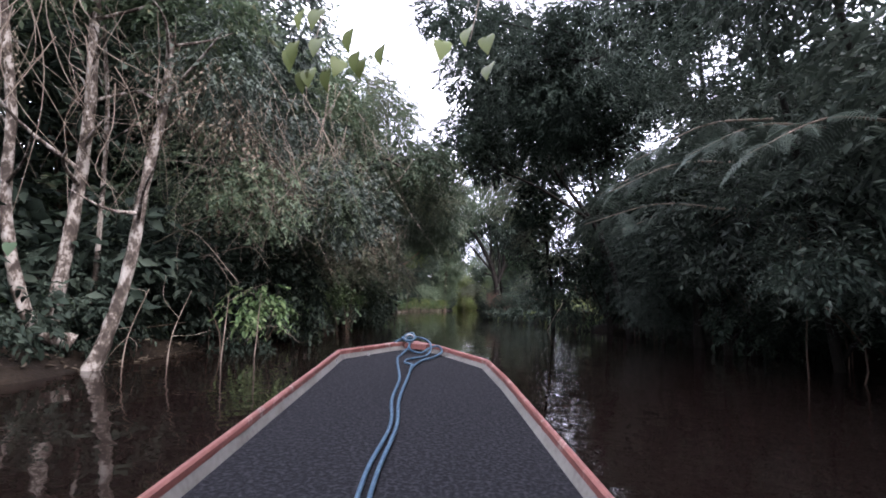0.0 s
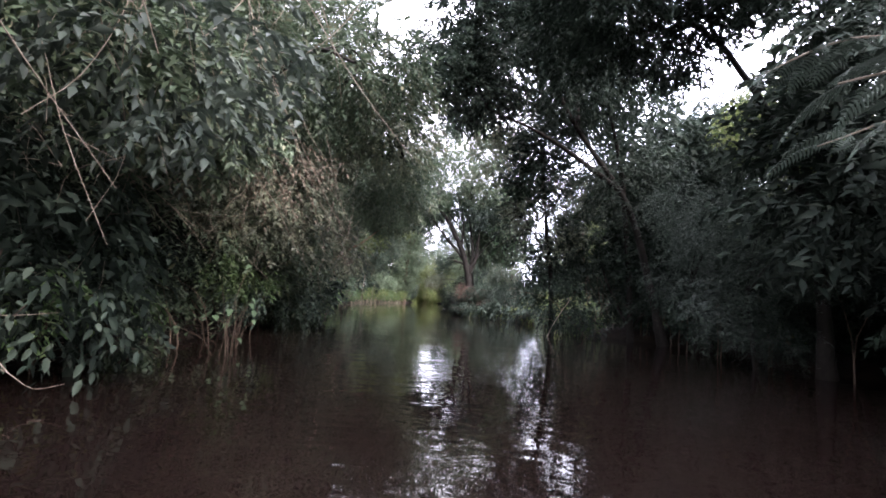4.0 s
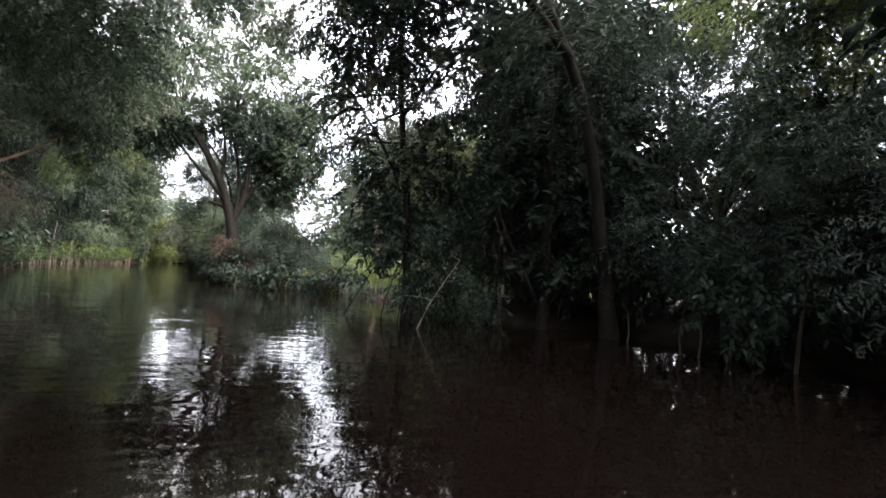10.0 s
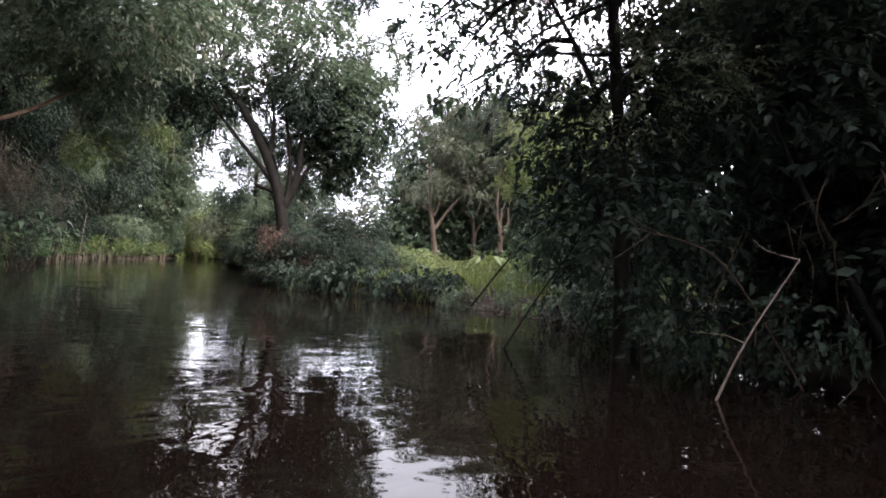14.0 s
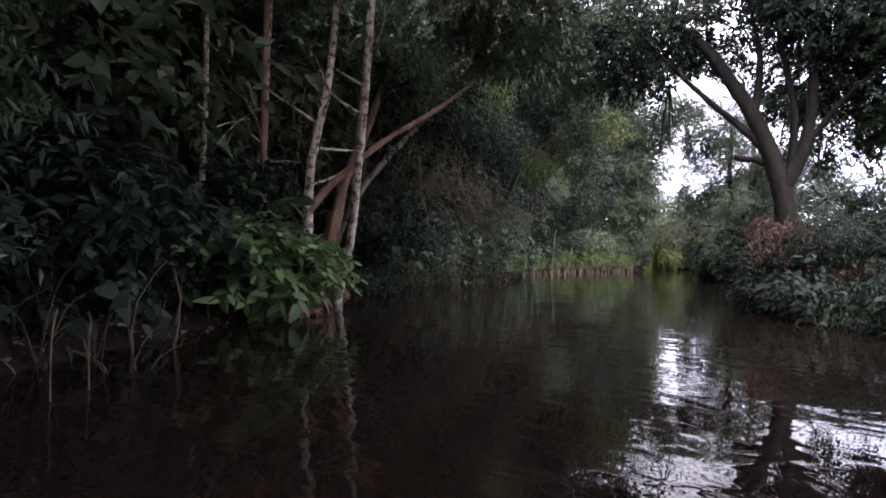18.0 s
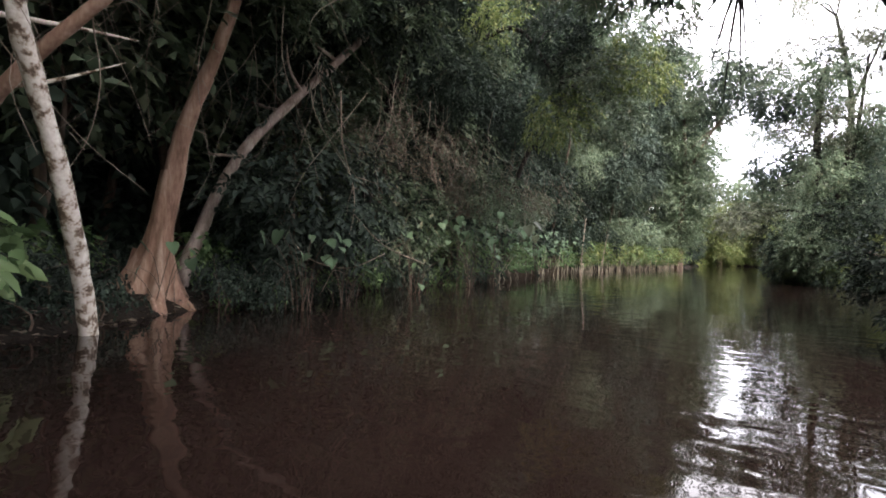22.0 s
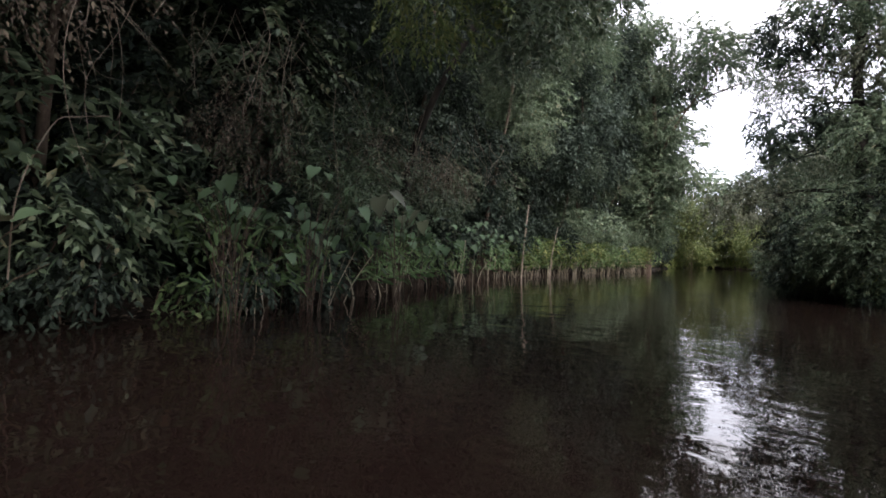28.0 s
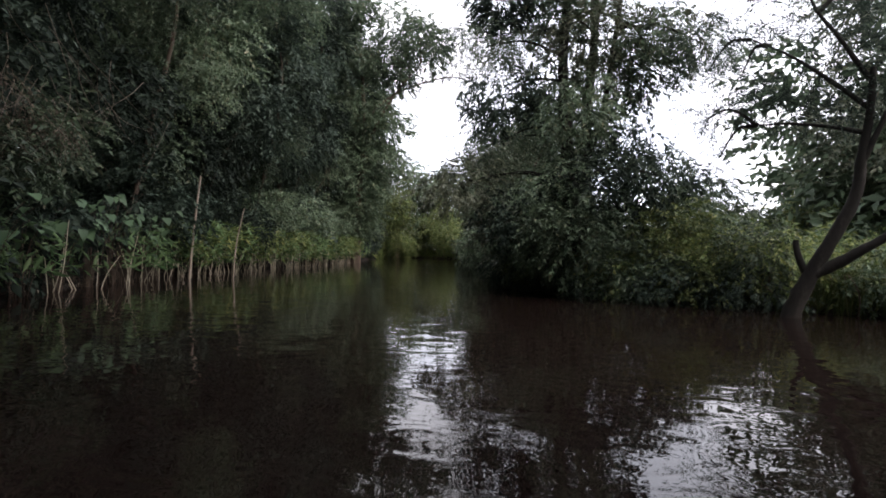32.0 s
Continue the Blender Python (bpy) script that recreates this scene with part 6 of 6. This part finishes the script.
for k in range(34):
    x, y = crng.uniform(-7, 16), crng.uniform(44, 57)
    if float(bank_distance(np.array(x), np.array(y))) < 1.2:
        continue
    shrub("clearing_bush", crng, x, y, 0.4 + crng.uniform(0.3, 0.9), [BRIGHT[k % 2], BROAD[k % 3]] if k % 3 else [BRIGHT[0]], 2, 0.6, crng.uniform(0.55, 0.85), "sunlit yellow-green bush in the clearing", "bush", "bushes in the clearing")
for x, y, z in ((-9.0, 41.1, 1.2), (-8.2, 40.9, 1.6), (-9.6, 41.5, 2.0), (-9.9, 43.0, 1.5), (-7.2, 40.4, 1.2), (-8.8, 41.5, 2.7), (-9.3, 41.3, 0.7), (-8.0, 41.8, 2.4), (-6.5, 41.5, 1.8), (-5.5, 41.8, 1.6), (-4.4, 42.2, 1.3), (-6.0, 43.0, 2.4)):
    shrub("dense_bush", crng, x, y, z * 0.78, [SHADEDF[0], DRYF[0], RUSTF], 3, 0.4, 0.5, "dark green and rusty-brown bush at the foot of the leaning tree", "bush", "bushes round the leaning tree")
brng = np.random.default_rng(89)
for x, y, h in ((-6.6, 46.6, 3.8), (-7.2, 47.8, 4.2)):
    tree("tree", brng, x, y, h, 1.0, [BROAD[1], SHADEDF[0], DRYF[0]], 6, "small olive-green tree behind the leaning tree", BARK, (0, 0), 0.15, 0.08, 0.75)
for x, y, h in ((-29.5, 35.4, 8), (-28.6, 37.0, 8.5), (-30.6, 36.4, 9), (-29.2, 33.4, 8)):
    tree("tree", brng, x, y, h, 1.8, FARSHADED, 8, "dark forest tree deep in the shaded wood", BARK_SHADED, (0, 0), 0.15, 0.13, 1.1)
for x, y, z in ((-10.0, 60.8, 1.2), (-8.2, 61.4, 1.0), (-11.6, 60.8, 1.4), (-6.8, 62.0, 1.0), (-9.2, 63.6, 1.6), (-5.0, 62, 1.1), (-12.4, 60.8, 1.2)):
    shrub("clearing_bush", crng, x, y, z, [BRIGHT[1], BROAD[2], BRIGHT[0]], 3, 0.7, 0.62, "olive-green bush behind the forked tree", "bush", "bushes in the clearing")
for k in range(13):
    x, y = crng.uniform(5, 30), crng.uniform(67, 92)
    tree("tree", crng, x, y, crng.uniform(9, 14) * (0.7 if x < 9 else 1.0), 2.6, [AIRY[k % 2], FAR[0], BRIGHT[0]], 6, "grey-green tree behind the clearing", BARK_PALE, (0, 0), 0.2, 0.16, 1.5, group="trees behind the clearing")
for x, y, h in ((0.2, 65.5, 14), (3.6, 66, 15.5), (7, 67, 16.5), (10.6, 65, 15.5), (14, 63, 14.5), (5, 71, 17), (12, 71, 16.5), (17, 66, 15), (9, 60, 11), (-2.2, 64.5, 9), (-1.6, 69, 12)):
    tree("tree", crng, x, y, h, 2.4, [AIRY[0], FAR[0], AIRY[1], FAR[1]], 9, "grey-green tree behind the clearing", BARK_PALE, (0, 0), 0.12, 0.18, 1.35, group="trees behind the clearing")
for x, y, h in ((1.0, 36.8, 2.8), (2.2, 35.6, 3.4), (3.4, 34.4, 3.8), (4.2, 37.0, 3.6)):
    tree("tree", crng, x, y, h, 0.8, SHRUBF + [BROAD[1]], 9, "bushy green tree at the mouth of the cove", BARK_SHADED, (-0.4, -0.3), 0.06, 0.07, 0.9)
for x, y, h in ((-37, 113, 11), (-33.5, 117, 12), (-29.5, 118, 11), (-25.5, 117, 10.5), (-21.5, 115, 11), (-40.5, 112, 12.5)):
    tree("tree", crng, x, y, h, 2.2, [FAR[0], AIRY[0], FAR[1], BRIGHT[1]], 9, "grey-green tree closing the far reach of the river", BARK, (0, 0), 0.10, 0.16, 1.25, group="trees at the river bend")
for x, y, z in ((-7.5, 67.8, 1.5), (-6.5, 67.6, 2.0), (-5.2, 66.2, 1.2), (-3.9, 66.8, 1.8), (-2.1, 65.6, 1.4), (-8.6, 66.6, 2.2), (-4.7, 68.1, 2.2), (-2.2, 68.6, 2.3), (-6.2, 64.6, 1.0), (-3.4, 63.6, 0.9)):
    shrub("clearing_bush", crng, x, y, z, [BRIGHT[0], BRIGHT[1], BROAD[2]], 3, 0.7, 0.8, "sunlit yellow-green bush in the clearing", "bush", "bushes in the clearing")
# bright shrubs at the river's far end
for x, y, z, sc in ((-36.7, 100, 4.6, 1.4), (-33.6, 104, 5.6, 1.6), (-30.3, 112, 4.4, 1.5), (-37.7, 97, 3.0, 1.2), (-34.5, 110, 2.5, 1.5), (-27.5, 108, 3.2, 1.3), (-40, 108, 5, 1.6), (-24, 112, 3.6, 1.5)):
    shrub("bright_shrub", crng, x, y, z, BRIGHT, 4, 1.3, sc, "bright yellow-green shrub at the far bend", "shrub", "bright shrubs at the river bend")


def grass(name, seed, n, pick, height, label):
    rng = np.random.default_rng(seed)
    x, y = pick(rng, n)
    d = bank_distance(x, y)
    x, y = x[d > -0.3], y[d > -0.3]
    z = np.maximum(ground_z(x, y), -0.05)
    m = len(x)
    c = np.stack([x, y, z], -1)
    a = unit(np.stack([rng.normal(0, 0.3, m), rng.normal(0, 0.3, m), np.ones(m)], -1))
    s = unit(np.cross(a, rng.standard_normal((m, 3))))
    L = height * rng.uniform(0.5, 1.2, m)
    v, f = blades(c, a, s, L, L * 0.05 + 0.01, "hex")
    return tagged(new(name, mesh_np(name, v, f, GRASS)), label, "grass", kind="stuff")


grass("clearing_grass", 6, 15000, lambda r, n: (r.uniform(-10, 14, n), r.uniform(34.5, 58, n)), 0.55, "light green grass in the clearing")
grass("far_bank_grass", 7, 9000, lambda r, n: (r.uniform(-42, -22, n), r.uniform(100, 122, n)), 1.2, "light green grass on the far bank")
grass("point_grass", 8, 5000, lambda r, n: (r.uniform(-10.5, -3, n), r.uniform(57.4, 64, n)), 0.6, "short green grass beside the forked tree")


def banana_plant(x, y, seed):
    rng = np.random.default_rng(seed)
    t = thing("banana_plant", x, y, 0.4, "yellow-green banana-like plant with long arching leaves", "plant", "broad-bladed plants in the clearing")
    part("stem", tube("stem", [(0, 0, -0.1), (0.03, 0, 0.7), (0, 0.02, 1.3)], 0.09, 0.05, STALK, 7, 4), t)
    for k in range(8):
        a = k * 0.79 + rng.uniform(-0.2, 0.2)
        v, f = [], []
        L = rng.uniform(1.2, 1.7)
        for i in range(9):
            u = i / 8
            rr, zz = L * u * 0.85, 1.2 + L * (0.75 * u - 0.9 * u * u)
            w = 0.20 * math.sin(math.pi * min(1, u * 0.96 + 0.04)) ** 0.6 + 0.005
            for q, h in ((-w, 0.05), (0, 0), (w, 0.05)):
                v.append((rr * math.cos(a) - q * math.sin(a), rr * math.sin(a) + q * math.cos(a), zz + h))
            if i:
                b = 3 * i
                f += [(b - 3, b - 2, b + 1, b), (b - 2, b - 1, b + 2, b + 1)]
        part("leaf", mesh_of("banana_leaf", v, f, LEAF_BRIGHT, True), t)


for k, (x, y) in enumerate(((0.8, 45), (2.4, 47), (4.6, 46), (-3.6, 62.0), (-5.6, 61.4))):
    banana_plant(x, y, 300 + k)


# ---- the boat ----
def boat():
    """Flat blunt-bowed boat with a carpeted fore-deck; its tip is the origin, y points ahead."""
    m0 = pose(-16.215, 48.07, 0.0, 0, 0, 18.5)
    m = pose(1.211, 0.827, 0.335, 5.0, 1.3, 23.0)
    t = thing("boat", 0, 0, 0, "flat-bottomed boat with worn red gunwale and charcoal carpeted foredeck", "boat")
    t.matrix_basis = m
    G = 0.535
    outline = [np.array(p) for p in ((0.0, 0.02), (-0.20, -0.10), (-0.57, -0.57), (-0.60, -1.2), (-0.70, -3.0), (-0.72, -5.5), (-0.66, -8.0), (0.66, -8.0), (0.72, -5.5), (0.70, -3.0), (0.60, -1.2), (0.54, -0.64), (0.20, -0.15))]
    # hull: outside, inside and floor
    v, f = [], []
    n = len(outline)

    def inset(p, d):
        """Towards the keel line."""
        c = np.array([0, min(-0.7, max(-7.4, p[1]))])
        q = p - c
        return c + q * (1 - d / np.linalg.norm(q))
    rings = [(0.004, G - 0.02), (0.06, 0.25), (0.26, -0.40)]
    for d, z in rings:
        for p in outline:
            q = inset(p, d)
            v.append((q[0], q[1], z))
    for r in range(2):
        for i in range(n):
            j = (i + 1) % n
            f.append((r * n + i, r * n + j, (r + 1) * n + j, (r + 1) * n + i))
    f.append(tuple(range(2 * n, 3 * n)))
    k0 = len(v)
    for d, z in ((0.012, G - 0.025), (0.075, 0.24), (0.26, -0.06)):
        for p in outline:
            q = inset(p, d)
            v.append((q[0], q[1], z))
    for r in range(2):
        for i in range(n):
            j = (i + 1) % n
            f.append((k0 + r * n + j, k0 + r * n + i, k0 + (r + 1) * n + i, k0 + (r + 1) * n + j))
    f.append(tuple(range(k0 + 3 * n - 1, k0 + 2 * n - 1, -1)))
    for i in range(n):
        j = (i + 1) % n
        f.append((i, k0 + i, k0 + j, j))
    part("hull", mesh_of("hull", v, f, HULL), t, None, "weathered dark grey hull")
    # gunwale: one length of rail along every straight side
    pts = outline + [outline[0]]
    for i in range(len(pts) - 1):
        a, b = pts[i], pts[i + 1]
        e = (b - a) / np.linalg.norm(b - a)
        nn = np.array([e[1], -e[0]])
        nn = nn if nn @ (np.array([0, -4.0]) - (a + b) / 2) > 0 else -nn
        vv, ff = [], []
        prof = [(-0.010, -0.03), (-0.011, 0.002), (-0.004, 0.010), (0.010, 0.010), (0.018, 0.002), (0.020, -0.022)]
        for p, lo in ((a - e * 0.004, 0), (b + e * 0.004, 1)):
            for o, z in prof:
                vv.append((*(p + nn * o), G + z))
        w = len(prof)
        for q in range(w):
            ff.append((q, (q + 1) % w, w + (q + 1) % w, w + q))
        ff += [tuple(range(w - 1, -1, -1)), tuple(range(w, 2 * w))]
        part("gunwale", mesh_of("gunwale", vv, ff, RED_PAINT), t, None, "worn red-painted gunwale rail")
    # carpeted fore-deck 
    ring = [inset(p, 0.036) for p in outline]
    w = len(ring)
    vv = [(*p, G - 0.05) for p in ring] + [(*p, G - 0.115) for p in ring]
    ff = [tuple(range(w))[::-1]] + [(q, (q + 1) % w, w + (q + 1) % w, w + q) for q in range(w)] + [tuple(range(w, 2 * w))]
    me = mesh_of("foredeck", vv, ff, CARPET)
    d_ob = part("foredeck", me, t, None, "charcoal grey carpet on the foredeck")
    bv = d_ob.modifiers.new("soft", "BEVEL")
    bv.width, bv.segments = 0.02, 3
    for i in range(len(ring)):
        a, b = outline[i], outline[(i + 1) % len(outline)]
        a, b = inset(a, 0.016), inset(b, 0.016)
        a2, b2 = inset(a, 0.022), inset(b, 0.022)
        part("coaming", mesh_of("coaming", [(*a, G - 0.015), (*b, G - 0.015), (*b2, G - 0.072), (*a2, G - 0.072), (*inset(a, 0.012), G - 0.09), (*inset(b, 0.012), G - 0.09)], [(0, 1, 2, 3), (3, 2, 5, 4), (0, 4, 5, 1)], GREY_PAINT), t, None, "grey-white inner side")
    part("bow_plate", mesh_of("bow_plate", [(-0.11, -0.05, G + 0.013), (0.11, -0.08, G + 0.013), (0.08, -0.15, G + 0.013), (-0.08, -0.13, G + 0.013), (0, 0.015, G + 0.013), (-0.11, -0.05, G - 0.03), (0.11, -0.08, G - 0.03), (0.08, -0.15, G - 0.03), (-0.08, -0.13, G - 0.03), (0, 0.015, G - 0.03)],
                                   [(0, 3, 2, 1, 4), (5, 9, 6, 7, 8), (3, 8, 7, 2), (0, 5, 8, 3), (2, 7, 6, 1), (1, 6, 9, 4), (4, 9, 5, 0)], RED_PAINT), t, None, "worn red bow plate")
    for x, y in ((-0.36, -0.42), (-0.55, -0.72), (0.44, -0.52)):
        part("bolt", tube("bolt", [(x, y, G - 0.07), (x, y, G - 0.03)], 0.008, 0.008, METAL, 6, 2), t)
    bx = thing("mooring_cleat", 0, 0, 0, "small steel mooring ring at the bow", "cleat")
    bx.matrix_basis = m @ pose(-0.06, -0.10, G + 0.017)
    ang = [k * 2 * math.pi / 12 for k in range(13)]
    part("ring", tube("ring", [(0.035 * math.cos(a), 0, 0.03 + 0.035 * math.sin(a)) for a in ang], 0.007, 0.007, METAL, 6, 2), bx)
    # rope: coils on the deck, in the boat's own frame
    r = thing("mooring_rope", 0, 0, 0, "loosely coiled faded blue mooring rope knotted at the bow", "rope")
    r.matrix_basis = m
    D = G - 0.038
    inv = m0.inverted()

    def onboard(run):
        return [tuple(inv @ Vector((x, y, z))) for x, y, z in run]
    part("strand", tube("strand", onboard([(-16.44, 47.80, D), (-16.40, 47.88, D + 0.01), (-16.33, 47.95, G + 0.03), (-16.27, 47.97, G + 0.04), (-16.22, 47.90, G), (-16.21, 47.74, D), (-16.18, 47.56, D), (-16.09, 47.34, D), (-16.0, 47.14, D),
                                           (-15.90, 46.9, D), (-15.78, 46.5, D), (-15.62, 46.1, D), (-15.5, 45.6, D), (-15.3, 45.0, D)]), 0.0085, 0.0085, ROPE, 8, 6), r)
    part("strand", tube("strand", onboard([(-16.27, 47.97, G + 0.05), (-16.19, 48.05, G + 0.05), (-16.09, 48.02, G + 0.03), (-16.03, 47.9, G), (-16.02, 47.76, D), (-16.06, 47.62, D), (-16.09, 47.53, D), (-16.07, 47.43, D), (-16.00, 47.38, D),
                                           (-15.97, 47.30, D + 0.015), (-15.93, 47.16, D + 0.01)]), 0.0085, 0.0085, ROPE, 8, 6), r)
    part("strand", tube("strand", onboard([(-16.24, 47.99, G + 0.03), (-16.20, 47.86, D + 0.02), (-16.10, 47.84, D), (-16.04, 47.92, G), (-15.98, 47.95, G + 0.01), (-15.93, 47.88, D + 0.02), (-15.95, 47.74, D), (-15.98, 47.58, D),
                                           (-15.98, 47.42, D), (-15.95, 47.24, D), (-15.87, 46.95, D), (-15.74, 46.5, D), (-15.59, 46.1, D), (-15.46, 45.6, D), (-15.28, 45.05, D)]), 0.0085, 0.0085, ROPE, 8, 6), r)
    part("knot", tube("knot", onboard([(-16.26, 47.95, G + 0.02), (-16.30, 48.0, G + 0.06), (-16.24, 48.02, G + 0.085), (-16.20, 47.97, G + 0.05), (-16.25, 47.93, G + 0.03), (-16.31, 47.96, G + 0.05), (-16.27, 48.01, G + 0.03)]), 0.0095, 0.0095, ROPE, 8, 5), r)
    part("rope_end", tube("rope_end", onboard([(-16.44, 47.80, D), (-16.47, 47.755, D)]), 0.012, 0.012, GREY_PAINT, 8, 2), r, None, "pale taped rope end")


boat()
